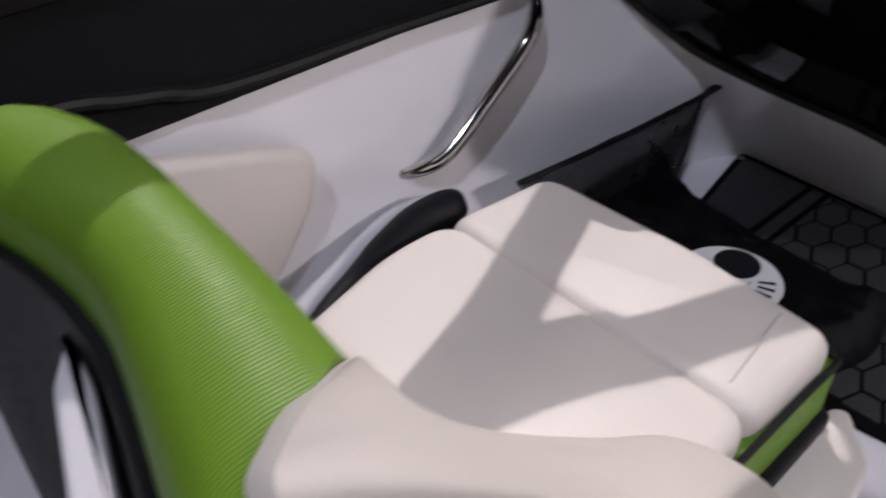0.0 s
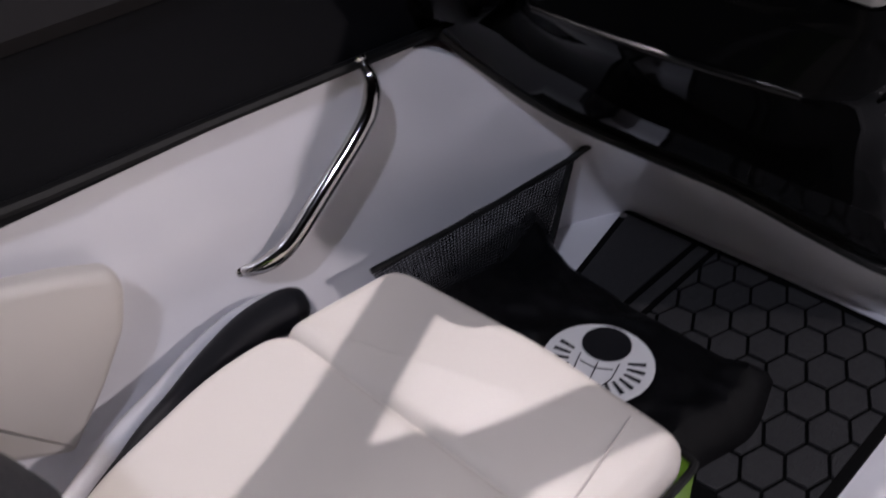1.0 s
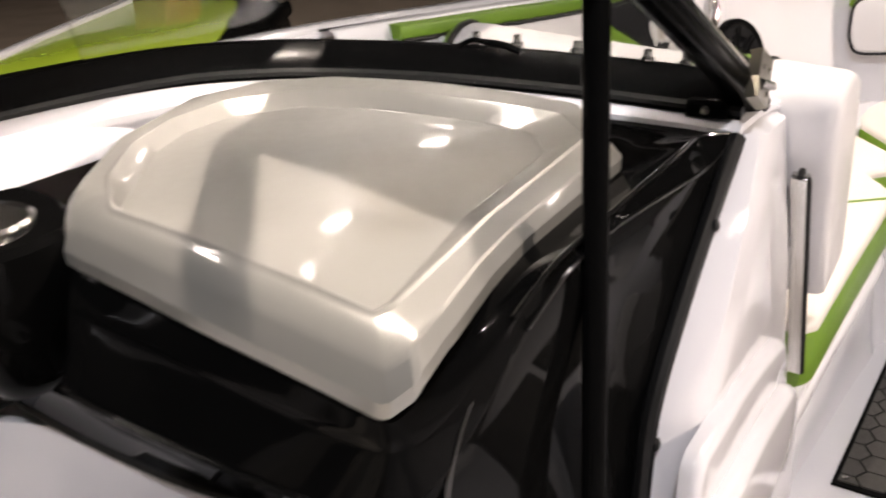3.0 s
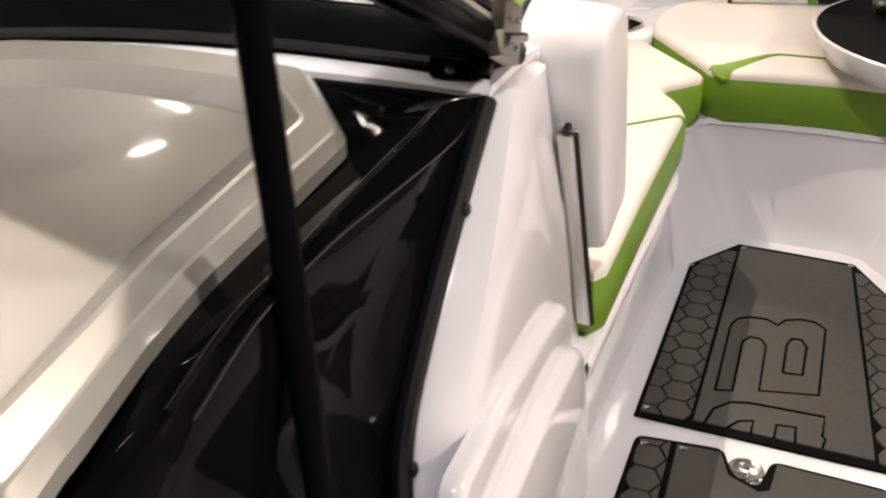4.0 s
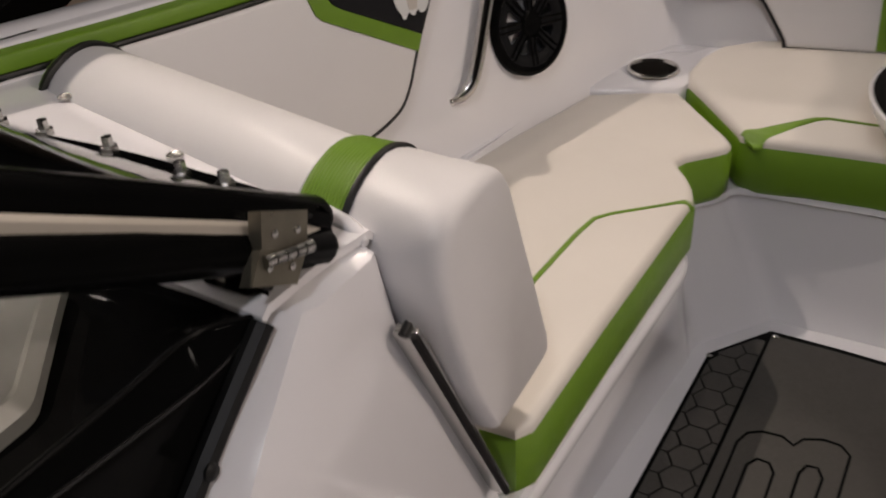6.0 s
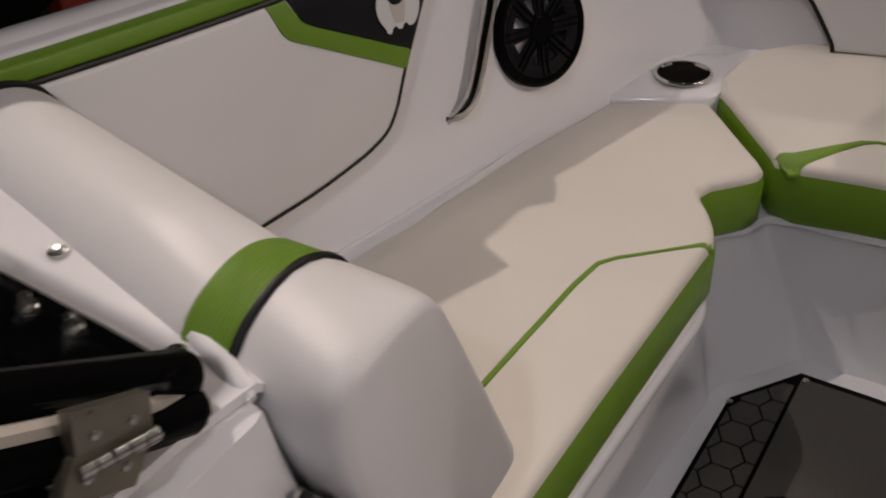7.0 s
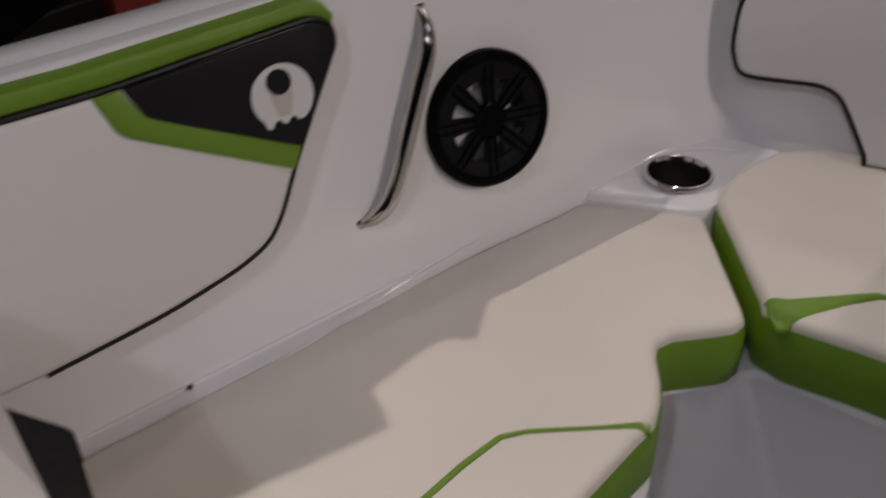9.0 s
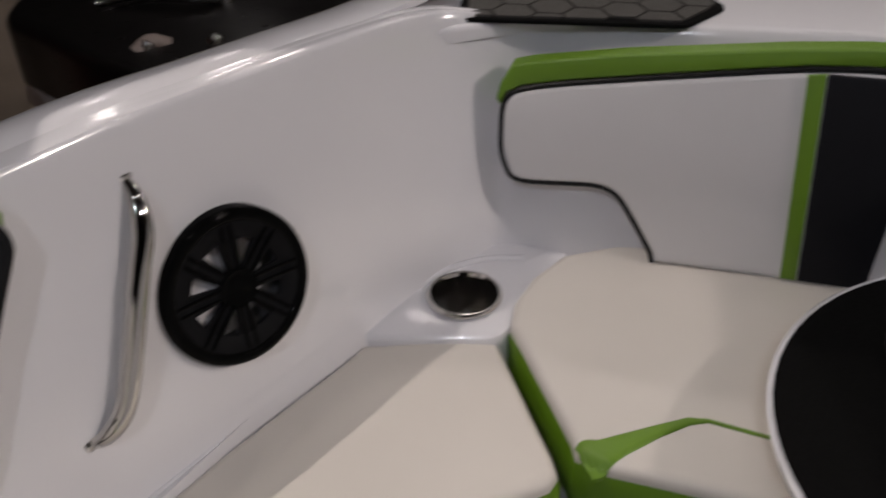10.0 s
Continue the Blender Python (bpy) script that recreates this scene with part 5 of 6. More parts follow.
# ---- net on the cockpit wall ----
net = base("storage_net", (1.1, 0.75, 0.8), "black mesh storage net with a corded edge", "net")
A0, A1 = Vector((0.868, 0.770, 0.936)), Vector((1.252, 0.711, 0.964))
B0, B1 = Vector((0.915, 0.75, 0.80)), Vector((1.165, 0.69, 0.80))
bm = B()
tube(bm, [A0, A0.lerp(A1, 0.5) + Vector((0, 0, -0.006)), A1], 0.005, 8)
part("edge_cord", bm, RUBBER, net)
bm = B()
tube(bm, [A1, B1], 0.0055, 8)
part("edge_cord", bm, RUBBER, net)
bm = B()
tube(bm, [A1 + Vector((-0.012, 0.002, -0.004)), A1 + Vector((0.016, -0.004, 0.006)), A1 + Vector((0.036, -0.008, 0.014)), A1 + Vector((0.058, -0.012, 0.024))], [0.006, 0.006, 0.009, 0.010], 8)
part("corner_tab", bm, RUBBER, net, "black corner tab")
bm = B()
N, M = 56, 30
for i in range(1, N):
    t = i / N
    tube(bm, [A0.lerp(A1, t), B0.lerp(B1, t) + Vector((0, 0.012, 0))], 0.0015, 4, caps=False)
for i in range(1, M):
    t = i / M
    tube(bm, [A0.lerp(B0, t), A0.lerp(B0, t).lerp(A1.lerp(B1, t), 0.5) + Vector((0, 0.008, 0)), A1.lerp(B1, t)], 0.0013, 4, caps=False)
m = part("mesh", bm, NETM, net, "fine black mesh")
tagged(m, kind="stuff")

# ---- black bag lying in the footwell ----
bag = base("bag", (1.05, 0.5, 0.8), "black fabric bag with a white round print, lying in the footwell", "bag")
bm = B()
NX, NY = 36, 56
rows = []
for i in range(NX + 1):
    r = []
    for j in range(NY + 1):
        u, v = i / NX, j / NY
        x = 0.92 + (0.238 + 0.045 * max(0.0, 1 - abs(v - 0.06) / 0.22)) * u + 0.012 * math.sin(v * 5 + 1) * u
        y = 0.752 - 0.475 * v + 0.012 * math.sin(u * 6 + 1)
        e = min(u * 0.55, (1 - u) * 0.55, v, 1 - v)
        fold = 1 - abs(noise.noise(Vector((u * 3.2, v * 4.5, 3)))) * 2.2
        fine = 1 - abs(noise.noise(Vector((u * 7.0 + v * 4, v * 10, 8)))) * 2
        z = 0.804 + 0.05 * min(1, e * 14) ** 0.6 + (0.012 * fold + 0.005 * fine) * min(1, e * 8)
        z += 0.06 * max(0.0, 1 - v / 0.16) * max(0.0, (u - 0.55) / 0.45) + 0.02 * max(0.0, (v - 0.86) / 0.14) * max(0.0, (u - 0.5) / 0.5)
        flat = max(0.0, 1 - math.hypot((x - 0.992) / 0.10, (y - 0.462) / 0.10) ** 3)
        z += (0.862 - z) * min(1, flat * 3)
        r.append((x, y, z))
    rows.append(r)
shell(bm, rows, (0, 0, -0.004))
part("cloth", bm, FABRIC, bag)


lc = (0.992, 0.462)
rot = math.radians(-72.5)
emblem(bag, lambda a, b, w: (lc[0] + a * math.cos(rot) - b * math.sin(rot), lc[1] + a * math.sin(rot) + b * math.cos(rot), 0.866 + w), 0.076)

# ---- windscreen ----
screen = base("windscreen", (1.8, 0.4, 1.47), "black-framed windscreen with its centre pane folded open", "windscreen")
FRAME = curve([(1.795, 0.165, 1.482), (1.805, 0.30, 1.482), (1.81, 0.45, 1.482), (1.795, 0.63, 1.482), (1.755, 0.78, 1.482), (1.695, 0.91, 1.482), (1.565, 1.025, 1.482), (1.33, 1.095, 1.478), (1.0, 1.125, 1.474), (0.6, 1.145, 1.472), (-1.0, 1.18, 1.47)], 6)


def along(line, dx, dz):
    r = []
    for i, p in enumerate(line):
        d = (line[min(i + 1, len(line) - 1)] - line[max(i - 1, 0)]).normalized()
        r.append(p + Vector((d.y, -d.x, 0)) * dx + Vector((0, 0, dz)))
    return r


bm = B()
rows = [along(FRAME, dx, dz) for dx, dz in ((-0.062, -0.012), (-0.060, 0.004), (-0.046, 0.016), (-0.020, 0.026), (-0.006, 0.034), (0.008, 0.038), (0.018, 0.037), (0.026, 0.028), (0.032, -0.012))]
loft(bm, rows)
part("base_frame", bm, FRAMEB, screen, "black base frame")
bm = B()
tube(bm, along(FRAME, -0.058, -0.002), 0.007, 6)
part("base_seal", bm, RUBBER, screen, "black rubber seal")
P_UP0, P_UP1 = Vector((1.832, 0.180, 1.493)), Vector((1.0, 0.353, 1.95))
P_LO0, P_LO1 = Vector((1.822, 0.172, 1.470)), Vector((0.885, 0.227, 1.95))
for a, b in ((P_UP0, P_UP1), (P_LO0, P_LO1)):
    bm = B()
    tube(bm, [a, a.lerp(b, 0.01), a.lerp(b, 0.5), b], [0.016, 0.021, 0.021, 0.021], 12)
    part("side_frame", bm, FRAMEB, screen, "black side frame tube")
    for q in (0.9, -0.9):
        bm = B()
        n = (b - a).cross(Vector((0, 0, 1))).normalized() * 0.014 * q + Vector((0.004, 0, 0.010))
        tube(bm, [a.lerp(b, 0.02) + n, b + n], 0.004, 6)
        part("frame_rib", bm, GLOSS, screen, "thin rib along the frame")
bm = B()
loft(bm, [[P_UP0.lerp(P_UP1, t) for t in (0, 0.5, 1)], [P_LO0.lerp(P_LO1, t) for t in (0, 0.5, 1)]])
part("edge_channel", bm, CHANNEL, screen, "beige metal channel between the frames")
bm = B()
n = Vector((-0.25, -0.75, 0.35)).normalized() * 0.016
tube(bm, [P_UP0.lerp(P_LO0, 0.52) + n * 0.4, P_UP0.lerp(P_UP1, 0.05).lerp(P_LO0.lerp(P_LO1, 0.05), 0.52) + n, P_UP0.lerp(P_UP1, 0.5).lerp(P_LO0.lerp(P_LO1, 0.5), 0.52) + n], [0.006, 0.008, 0.014], 8)
part("edge_bar", bm, CHANNEL, screen, "beige metal bar between the frames")
# fixed pane: from the base frame up and aft
rise = []
for i, p in enumerate(FRAME[:40]):
    k = min(1.0, i / 36)
    rise.append(p + Vector((-0.83 * (1 - k) ** 1.2 - 0.12 * k, 0.19 * (1 - k) - 0.03 * k, 0.46)))
bm = B()
low = along(FRAME[:40], 0.004, 0.030)
rows = [[a.lerp(b, t * (0.72 + 0.20 * max(0.0, min(1.0, (i - 12) / 18)))) for i, (a, b) in enumerate(zip(low, rise))] for t in (0, 0.33, 0.66, 1.0)]
back_rows = []
for i, r in enumerate(rows):
    b = []
    for j, p in enumerate(r):
        du = r[min(j + 1, len(r) - 1)] - r[max(j - 1, 0)]
        dv = rows[min(i + 1, 3)][j] - rows[max(i - 1, 0)][j]
        b.append(p + du.cross(dv).normalized() * 0.006)
    back_rows.append(b)
ring = rows + back_rows[::-1]
vs = loft(bm, ring + [rows[0]])
for side in (0, -1):
    for i in range(3):
        bm.faces.new((vs[i][side], vs[i + 1][side], vs[6 - i][side], vs[7 - i][side]))
pane = part("pane", bm, GLASS, screen, "tinted glass pane")
pane.visible_shadow = False
BOLTS = [(1.804, 0.265, 1.526), (1.804, 0.319, 1.526), (1.818, 0.43, 1.526), (1.822, 0.53, 1.526), (1.820, 0.60, 1.526)]
PLATE = material("dull_hinge_plate", (0.17, 0.155, 0.12), 0.3, metal=0.7, spread=0.4, scale=40)
hinge = base("hinge", (1.73, 0.15, 1.55), "dull metal hinge joining the two screen frames", "")
hinge.parent = screen
hinge.location = ORIGIN[hinge] - ORIGIN[screen]
for quad in ([(1.721, 0.150, 1.566), (1.774, 0.147, 1.540), (1.766, 0.146, 1.510), (1.711, 0.149, 1.526)], [(1.711, 0.149, 1.535), (1.766, 0.146, 1.508), (1.738, 0.140, 1.488), (1.688, 0.143, 1.515)]):
    bm = B()
    q = [Vector(p) for p in quad]
    shell(bm, [[q[0], q[1]], [q[3], q[2]]], (0.0, 0.014, -0.004))
    leaf = part("leaf", bm, PLATE, hinge)
    for k in (0.25, 0.75):
        bm = B()
        c = (q[0].lerp(q[1], k) + q[3].lerp(q[2], k)) / 2
        lathe(bm, [(0.0035, 0.0), (0.0035, 0.002), (0.0001, 0.003)], c, (0, -1, 0.2), 10)
        part("screw", bm, STEEL, leaf)
k0, k1 = Vector((1.708, 0.146, 1.526)), Vector((1.768, 0.143, 1.509))
for i in range(5):
    bm = B()
    tube(bm, [k0.lerp(k1, (i + 0.08) / 5), k0.lerp(k1, (i + 0.92) / 5)], 0.006, 10)
    part("knuckle", bm, STEEL, hinge, "steel hinge knuckle")
for x, y, z in BOLTS:
    bm = B()
    lathe(bm, [(0.010, 0.0), (0.010, 0.007), (0.006, 0.008), (0.006, 0.018), (0.0001, 0.019)], (x, y, z - 0.006), seg=6)
    part("bolt", bm, STEEL, screen, "short steel bolt")
for x, y in ((1.985, 0.70), (1.908, 0.437), (1.857, 0.229)):
    bm = B()
    lathe(bm, [(0.010, 0.0), (0.010, 0.003), (0.007, 0.005), (0.0001, 0.003)], (x, y, 1.472), seg=18)
    part("deck_screw", bm, STEEL, screen, "flush steel deck screw")

for lo, hi in (((1.742, 0.598, 1.464), (1.768, 0.634, 1.490)), ((1.726, 0.186, 1.470), (1.752, 0.240, 1.492))):
    bm = B()
    rbox(bm, lo, hi, 0.006)
    clip = part("frame_clip", bm, FRAMEB, screen, "black clip under the base frame")
    bm = B()
    c = Vector(((lo[0] + hi[0]) / 2, (lo[1] + hi[1]) / 2, lo[2] + 0.01))
    lathe(bm, [(0.006, 0.0), (0.006, 0.003), (0.0001, 0.004)], c - Vector((0.013, 0, 0)), (-1, 0, 0.2), 10)
    part("clip_screw", bm, STEEL, clip)
bm = B()
tube(bm, curve([(1.792, 0.615, 1.516), (1.788, 0.59, 1.530), (1.786, 0.565, 1.528), (1.786, 0.535, 1.526), (1.788, 0.51, 1.518)], 4), 0.0055, 8, flat=0.8)
part("catch", bm, FRAMEB, screen, "black catch on top of the base frame")

# support rod from the console to the frame
rod = base("support_rod", (1.29, 0.17, 1.1), "thin black support rod of the open windscreen", "rod")
bm = B()
tube(bm, [(1.285, 0.160, 1.05), (1.33, 0.20, 1.55), (1.36, 0.225, 1.82)], 0.0125, 10)
part("shaft", bm, FRAMEB, rod)
bm = B()
tube(bm, [(1.352, 0.219, 1.70), (1.36, 0.225, 1.82)], 0.02, 10)
part("end_fitting", bm, FRAMEB, rod)

# ---- unseen rig over the port side: tubes and plates added to shade seat, dash and bow ----
tower = base("shade_rig", (-0.9, 1.12, 1.47), "unseen black rig over the port side, added to cast shade", "tower")
for pts, r in (([(1.36, 0.83, 2.25), (1.32, 0.82, 2.25), (1.2, 0.79, 2.25), (0.6, 0.66, 2.3), (-0.4, 0.70, 2.3), (-0.9, 1.06, 1.9), (-1.0, 1.1, 1.46)], 0.027),
               ([(1.263, 1.055, 2.0), (1.135, 0.999, 2.0), (0.95, 0.935, 2.02), (0.4, 0.82, 2.1), (-0.3, 0.85, 2.1), (-0.8, 1.05, 1.8), (-0.85, 1.1, 1.46)], 0.036),
               ([(1.285, 0.774, 2.0), (1.20, 0.806, 2.0), (1.13, 0.831, 2.0), (1.03, 0.878, 2.0), (0.92, 0.918, 2.02)], 0.034)):
    bm = B()
    tube(bm, curve(pts, 5), r, 12)
    part("shade_tube", bm, FRAMEB, tower, "black tube added to cast shade")
bm = B()
slab(bm, fillet([(1.10, 0.99), (0.85, 0.93), (0.90, 0.88), (1.06, 0.86), (1.13, 0.845), (1.115, 0.90), (1.06, 0.925), (1.10, 0.95)], 0.015), 1.99, 2.005)
part("shade_plate", bm, FRAMEB, tower, "black plate added to shade the seat")
# Notched edge cut to cast the stepped shade line on the bow cushion.
bm = B()
slab(bm, [(2.95, 1.06), (2.863, 1.008), (2.825, 0.99), (2.796, 1.024), (2.695, 1.031), (2.669, 0.978), (2.487, 1.046), (2.464, 1.008), (2.332, 1.055), (2.0, 1.16), (2.0, 1.60), (3.45, 1.45), (3.60, 1.0), (3.40, 0.86), (3.24, 0.90), (3.16, 1.01)], 2.40, 2.43)
part("shade_board", bm, FRAMEB, tower, "black notched board added to shade the bow cushion and gunwale")
# Outline projected towards the key lamp from the shade on the glovebox lid.
bm = B()
slab(bm, [(1.501, 1.005), (1.739, 1.204), (1.858, 1.237), (2.13, 1.275), (2.10, 0.78), (1.585, 0.771), (1.609, 0.841), (1.677, 0.888), (1.73, 1.14), (1.566, 0.998), (1.504, 0.949)], 2.59, 2.61)
part("shade_plate", bm, FRAMEB, tower, "black plate with a leg, added to shade the glovebox lid")
# Added to keep the key lamp off the cockpit gunwale.
bm = B()
slab(bm, [(0.9, 1.36), (1.78, 1.30), (2.3, 1.29), (2.3, 1.7), (0.9, 1.7)], 2.56, 2.585)
part("shade_wing", bm, FRAMEB, tower, "black board added to shade the cockpit gunwale")
# Struts that only tie the added shade pieces together.
for pts in ([(1.36, 0.83, 2.25), (1.44, 0.90, 2.45), (1.52, 0.985, 2.595)], [(1.90, 1.20, 2.598), (1.90, 1.42, 2.575)], [(1.80, 1.50, 2.572), (2.08, 1.45, 2.42)], [(-0.4, 0.72, 2.3), (0.3, 1.2, 2.48), (0.95, 1.5, 2.572)]):
    bm = B()
    tube(bm, pts, 0.013, 8)
    part("shade_strut", bm, FRAMEB, tower, "thin black strut joining the added shade plates")
# ---- round tray in the bow ----
tray = base("round_tray", (3.34, -0.60, 1.02), "round black tray with a white rim on the bow cushion", "tray")
TC = (3.335, -0.61)
bm = B()
lathe(bm, [(0.30, -0.09), (0.38, -0.06), (0.405, -0.02), (0.41, 0.0), (0.405, 0.004), (0.40, 0.0)], (TC[0], TC[1], 1.118), seg=64)
part("rim", bm, GEL, tray, "white outer rim")
bm = B()
lathe(bm, [(0.401, 0.0015), (0.392, -0.012), (0.37, -0.022), (0.2, -0.024), (0.0001, -0.02)], (TC[0], TC[1], 1.12), seg=64)
part("bowl", bm, GROOVE, tray, "black glossy inside")
bm = B()
rows = []
for i in range(11):
    r = []
    for j in range(33):
        a = 2 * math.pi * j / 32
        q = i / 10 * (0.26 + 0.03 * math.sin(3 * a))
        n = noise.noise(Vector((math.cos(a) * q * 11, math.sin(a) * q * 11, 1.7)))
        r.append((TC[0] + q * math.cos(a), TC[1] + q * math.sin(a), 1.105 + (0.03 + 0.03 * n) * (1 - (i / 10) ** 3)))
    rows.append(r)
loft(bm, rows)
thing("black_bag", bm, FABRIC, "crumpled black plastic bag lying in the round tray", "bag")
can = base("silver_can", (3.42, -0.40, 1.13), "silver drink can lying on the rim of the tray", "can")
bm = B()
lathe(bm, [(0.026, 0.0), (0.033, 0.008), (0.033, 0.13), (0.028, 0.142), (0.026, 0.14), (0.0001, 0.138)], (3.42, -0.345, 1.160), (0.25, -1, 0.0), 28)
part("can_body", bm, STEEL, can)

# ---- foam deck mats ----


def hex_mat(name, outline, z, regions, label, pitch, turn=0.0, panels=(), stretch=1.0, fill=0.93):
    """A dark backing with raised pieces: hexagon fields, each piece of its own, and plain panels."""
    ob = base(name, (sum(p[0] for p in outline) / len(outline), sum(p[1] for p in outline) / len(outline), z), label, "mat", "foam deck mats")
    bm = B()
    slab(bm, outline, z, z + 0.007, edge=0.002, n=2)
    part("backing", bm, GROOVE, ob, "black foam backing showing as grooves")
    ct, st = math.cos(turn), math.sin(turn)
    lay = lambda u, v: (u * stretch * ct - v * st, u * stretch * st + v * ct)
    rad = 0.5 * pitch * fill / math.cos(math.pi / 6)
    full = [lay(rad * math.cos(math.pi / 3 * i + math.pi / 6), rad * math.sin(math.pi / 3 * i + math.pi / 6)) for i in range(6)]
    a1, a2 = lay(pitch, 0), lay(pitch * 0.5, pitch * math.sqrt(0.75))
    for region, mat in regions:
        cx = sum(p[0] for p in region) / len(region)
        cy = sum(p[1] for p in region) / len(region)
        for i in range(-22, 23):
            for j in range(-22, 23):
                px, py = cx + a1[0] * i + a2[0] * j, cy + a1[1] * i + a2[1] * j
                poly = clip_convex([(px + u, py + v) for u, v in full], region)
                if len(poly) < 3:
                    continue
                area = abs(sum(poly[k - 1][0] * poly[k][1] - poly[k][0] * poly[k - 1][1] for k in range(len(poly)))) / 2
                if area < 0.06 * pitch * pitch:
                    continue
                bm = B()
                lo = [bm.verts.new((u, v, z + 0.006)) for u, v in poly]
                hi = [bm.verts.new((u, v, z + 0.0105)) for u, v in poly]
                for k in range(len(poly)):
                    bm.faces.new((lo[k - 1], lo[k], hi[k], hi[k - 1]))
                bm.faces.new(hi)
                part("hexagon", bm, mat, ob, smooth=False)
    for poly, mat in panels:
        bm = B()
        slab(bm, poly, z + 0.005, z + 0.0105, edge=0.002, n=2)
        part("panel", bm, mat, ob)
    return ob


def ccw(p):
    a = sum(p[i - 1][0] * p[i][1] - p[i][0] * p[i - 1][1] for i in range(len(p)))
    return list(p) if a > 0 else list(reversed(p))


hex_mat("foot_mat", fillet([(0.945, 0.145), (1.385, 0.135), (1.392, 0.20), (1.392, 0.69), (1.15, 0.64), (0.935, 0.62), (0.93, 0.25)], 0.02), 0.796,
        [(ccw([(0.955, 0.16), (1.37, 0.15), (1.377, 0.50), (0.95, 0.50)]), FOAMDARK)], "dark grey foam mat with hexagon grooves in the footwell", 0.050, math.radians(4.5),
        [([(0.95, 0.545), (1.375, 0.545), (1.375, 0.672), (1.16, 0.63), (0.95, 0.60)], FOAMDARK), ([(0.95, 0.512), (1.375, 0.512), (1.375, 0.533), (0.95, 0.533)], FOAMDARK)], 1.42, 0.90)
MZ = 0.557
hex_mat("bow_mat", [(2.31, 0.035), (2.955, 0.0), (3.10, -0.113), (3.095, CENTRE), (3.085, -0.405), (2.925, -0.495), (2.30, -0.53)], MZ,
        [(ccw([(2.322, 0.024), (2.949, -0.010), (3.075, -0.111), (2.322, -0.075)]), FOAM), (ccw([(2.312, -0.519), (2.920, -0.486), (3.062, -0.405), (2.315, -0.434)]), FOAM)],
        "grey foam bow mat with hexagon sides and grooved lettering shapes", 0.064, 0.0,
        [([(2.328, -0.083), (3.080, -0.120), (3.077, CENTRE), (3.067, -0.396), (2.323, -0.426)], FOAM)])
hex_mat("step_mat", fillet([(1.75, 0.045), (2.25, 0.02), (2.265, -0.15), (2.20, -0.17), (2.18, -0.22), (2.26, -0.24), (2.25, -0.50), (1.75, -0.53)], 0.02), MZ,
        [(ccw([(1.76, 0.033), (2.238, 0.01), (2.245, -0.05), (1.76, -0.04)]), FOAM)], "grey foam walkway mat with a latch cut-out", 0.064, 0.0,
        [([(1.76, -0.055), (2.245, -0.062), (2.25, -0.145), (2.19, -0.165), (2.165, -0.22), (2.175, -0.24), (2.25, -0.25), (2.24, -0.48), (1.76, -0.51)], FOAM)])

bow_mat = bpy.data.objects["bow_mat"]
for line in ([(2.438, -0.115), (2.69, -0.125), (2.725, -0.138), (2.742, -0.165), (2.745, -0.205), (2.728, -0.229), (2.755, -0.245), (2.77, -0.28), (2.768, -0.315), (2.745, -0.335), (2.49, -0.322), (2.465, -0.203), (2.635, -0.208), (2.658, -0.196), (2.66, -0.172), (2.635, -0.156), (2.447, -0.150), (2.438, -0.115)],
             [(2.545, -0.248), (2.655, -0.252), (2.682, -0.262), (2.685, -0.283), (2.66, -0.295), (2.55, -0.288), (2.545, -0.248)],
             [(2.325, -0.105), (2.375, -0.118), (2.408, -0.15), (2.418, -0.19), (2.422, -0.335), (2.36, -0.33), (2.352, -0.336), (2.325, -0.33)],
             [(2.325, -0.15), (2.352, -0.17), (2.362, -0.198), (2.325, -0.196)], [(2.325, -0.24), (2.365, -0.243), (2.37, -0.28), (2.325, -0.28)]):
    bm = B()
    tube(bm, [(x, y, MZ + 0.0105) for x, y in line], 0.0032, 6)
    part("groove", bm, GROOVE, bow_mat, "dark engraved outline in the foam")
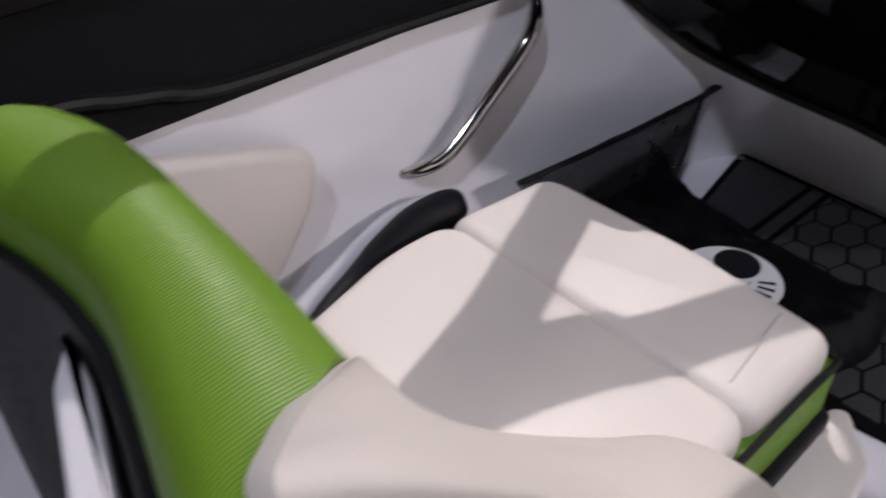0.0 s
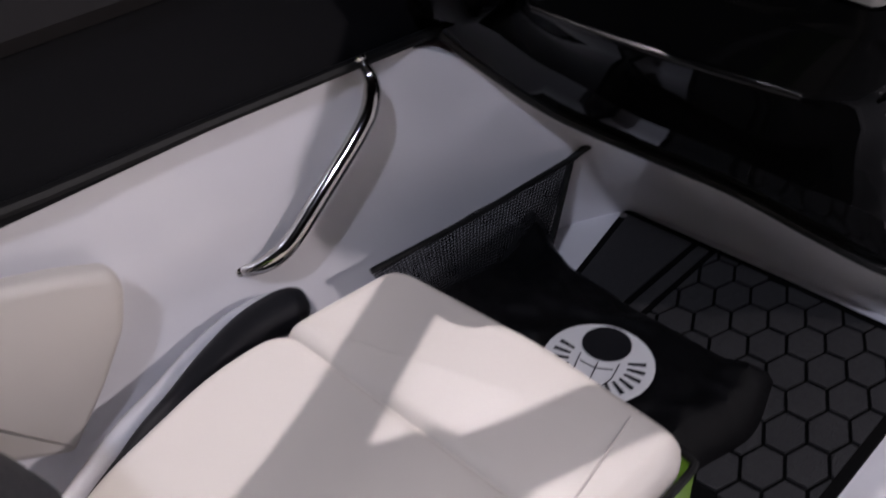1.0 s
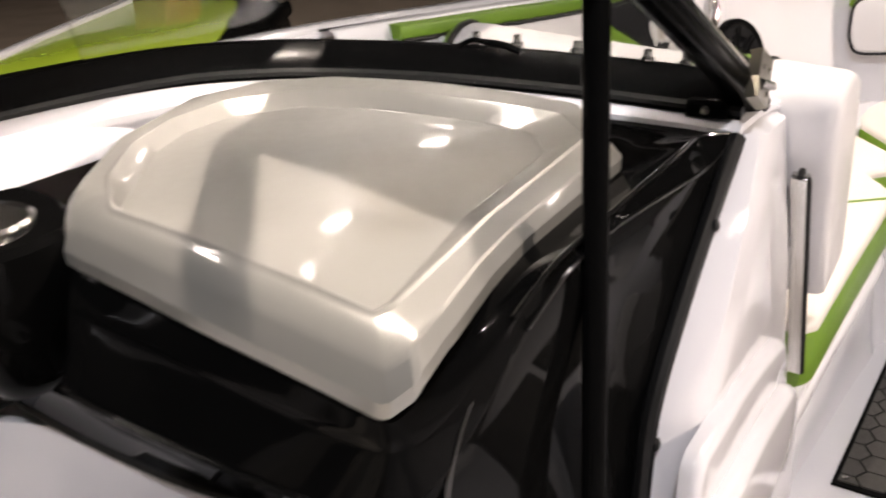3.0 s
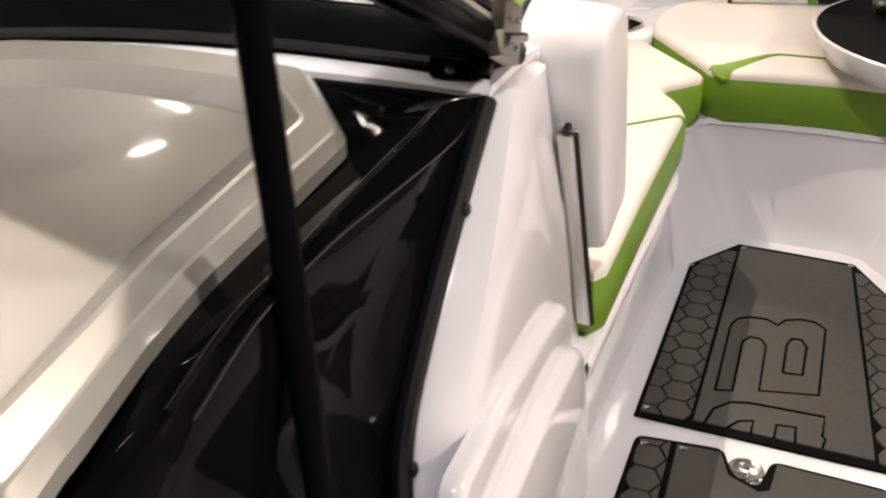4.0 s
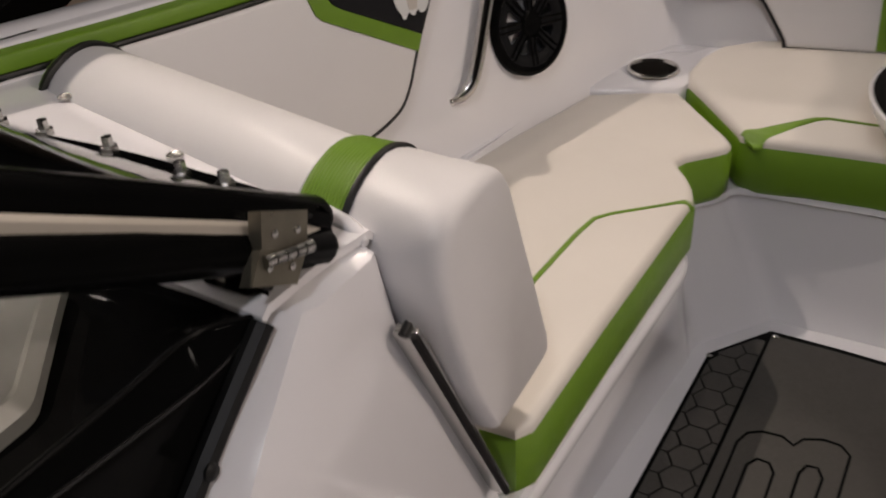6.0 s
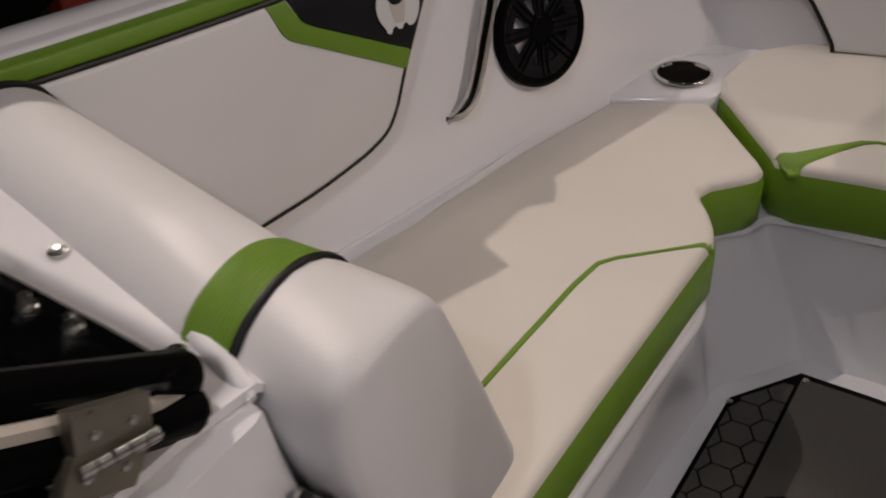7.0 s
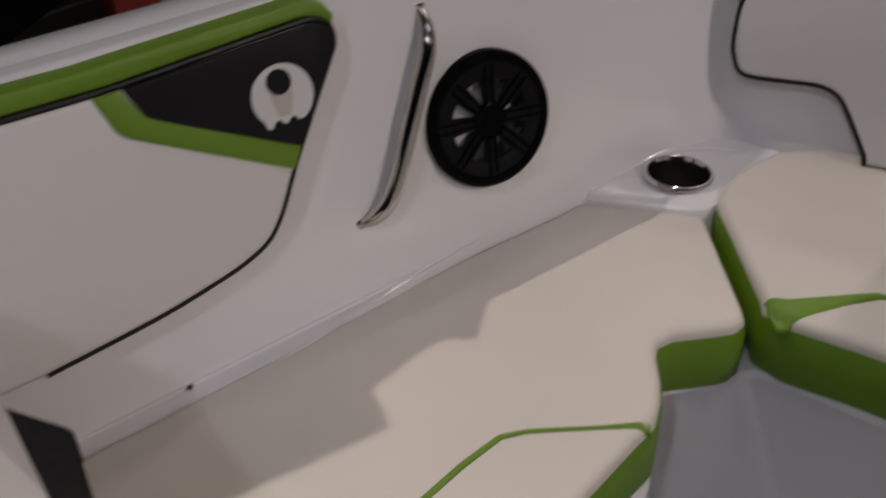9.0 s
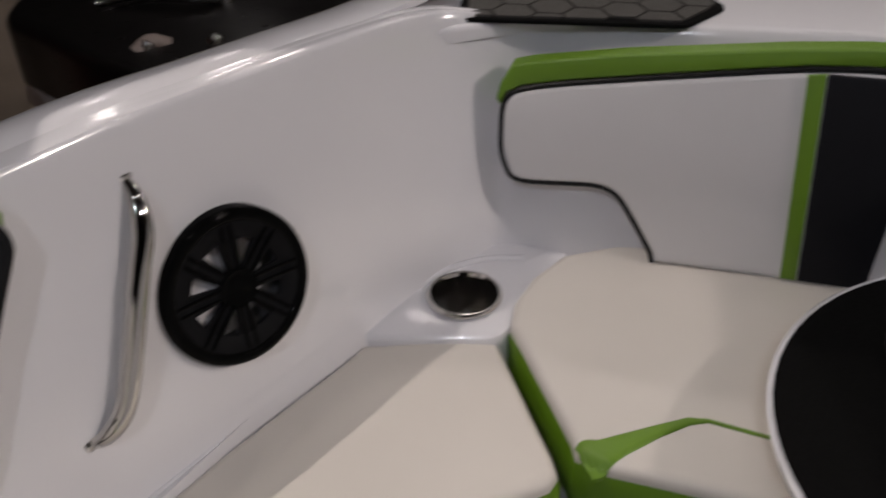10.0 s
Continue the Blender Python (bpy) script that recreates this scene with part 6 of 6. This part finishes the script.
hex_mat("deck_pad", fillet([(3.619, 0.402), (3.715, 0.037), (3.824, -0.007), (3.91, 0.06), (3.82, 0.37), (3.71, 0.43)], 0.012), 1.4625, [(ccw([(3.632, 0.388), (3.724, 0.048), (3.82, 0.01), (3.895, 0.065), (3.81, 0.36), (3.71, 0.415)]), FOAM)], "grey foam pad with hexagon grooves on the bow deck", 0.07, 0.2)

BRASS = material("crumpled_gold_foil", (0.5, 0.4, 0.22), 0.25, metal=0.9, spread=0.2, scale=60)
kc = base("key_tag", (1.345, 0.165, 1.0), "crumpled gold key tag hanging at the dash corner", "key")
for k in range(3):
    bm = B()
    tube(bm, curve([(1.335 + 0.012 * k + 0.01 * math.sin(k + i * 1.7), 0.152 + 0.006 * math.cos(2 * i + k), 1.02 - 0.012 * i) for i in range(5)], 3), 0.006, 6, flat=0.5)
    part("tag", bm, BRASS, kc)

# small fixings: mat screws, floor latch, dark drain plug
for nm, pts in (("foot_mat", [(1.365, 0.675, 0.806), (0.975, 0.175, 0.806), (1.36, 0.17, 0.806)]), ("bow_mat", [(2.94, -0.005, 0.567), (3.075, -0.128, 0.567), (3.065, -0.395, 0.567), (2.335, 0.012, 0.567)]), ("step_mat", [(2.225, 0.0, 0.567), (2.235, -0.075, 0.567)])):
    owner = bpy.data.objects[nm]
    for p in pts:
        bm = B()
        lathe(bm, [(0.007, 0.0), (0.007, 0.002), (0.004, 0.0035), (0.0001, 0.0025)], p, seg=14)
        part("screw", bm, STEEL, owner, "small steel screw")
latch = base("floor_latch", (2.22, -0.195, 0.557), "round steel latch in the cut-out of the walkway mat", "latch")
bm = B()
lathe(bm, [(0.034, 0.0), (0.034, 0.004), (0.030, 0.006), (0.026, 0.003), (0.0001, 0.003)], (2.222, -0.195, 0.556), seg=28)
part("latch_ring", bm, STEEL, latch)
bm = B()
rbox(bm, (2.205, -0.201, 0.558), (2.239, -0.189, 0.563), 0.002)
part("latch_bar", bm, CHROME, latch)
plug = base("drain_plug", (2.498, 0.655, 0.995), "small dark plug in the white ledge behind the cushion", "plug")
bm = B()
lathe(bm, [(0.0045, 0.0), (0.0045, 0.002), (0.002, 0.003), (0.0001, 0.0025)], (2.498, 0.638, 1.0115), seg=14)
part("cap", bm, RUBBER, plug)
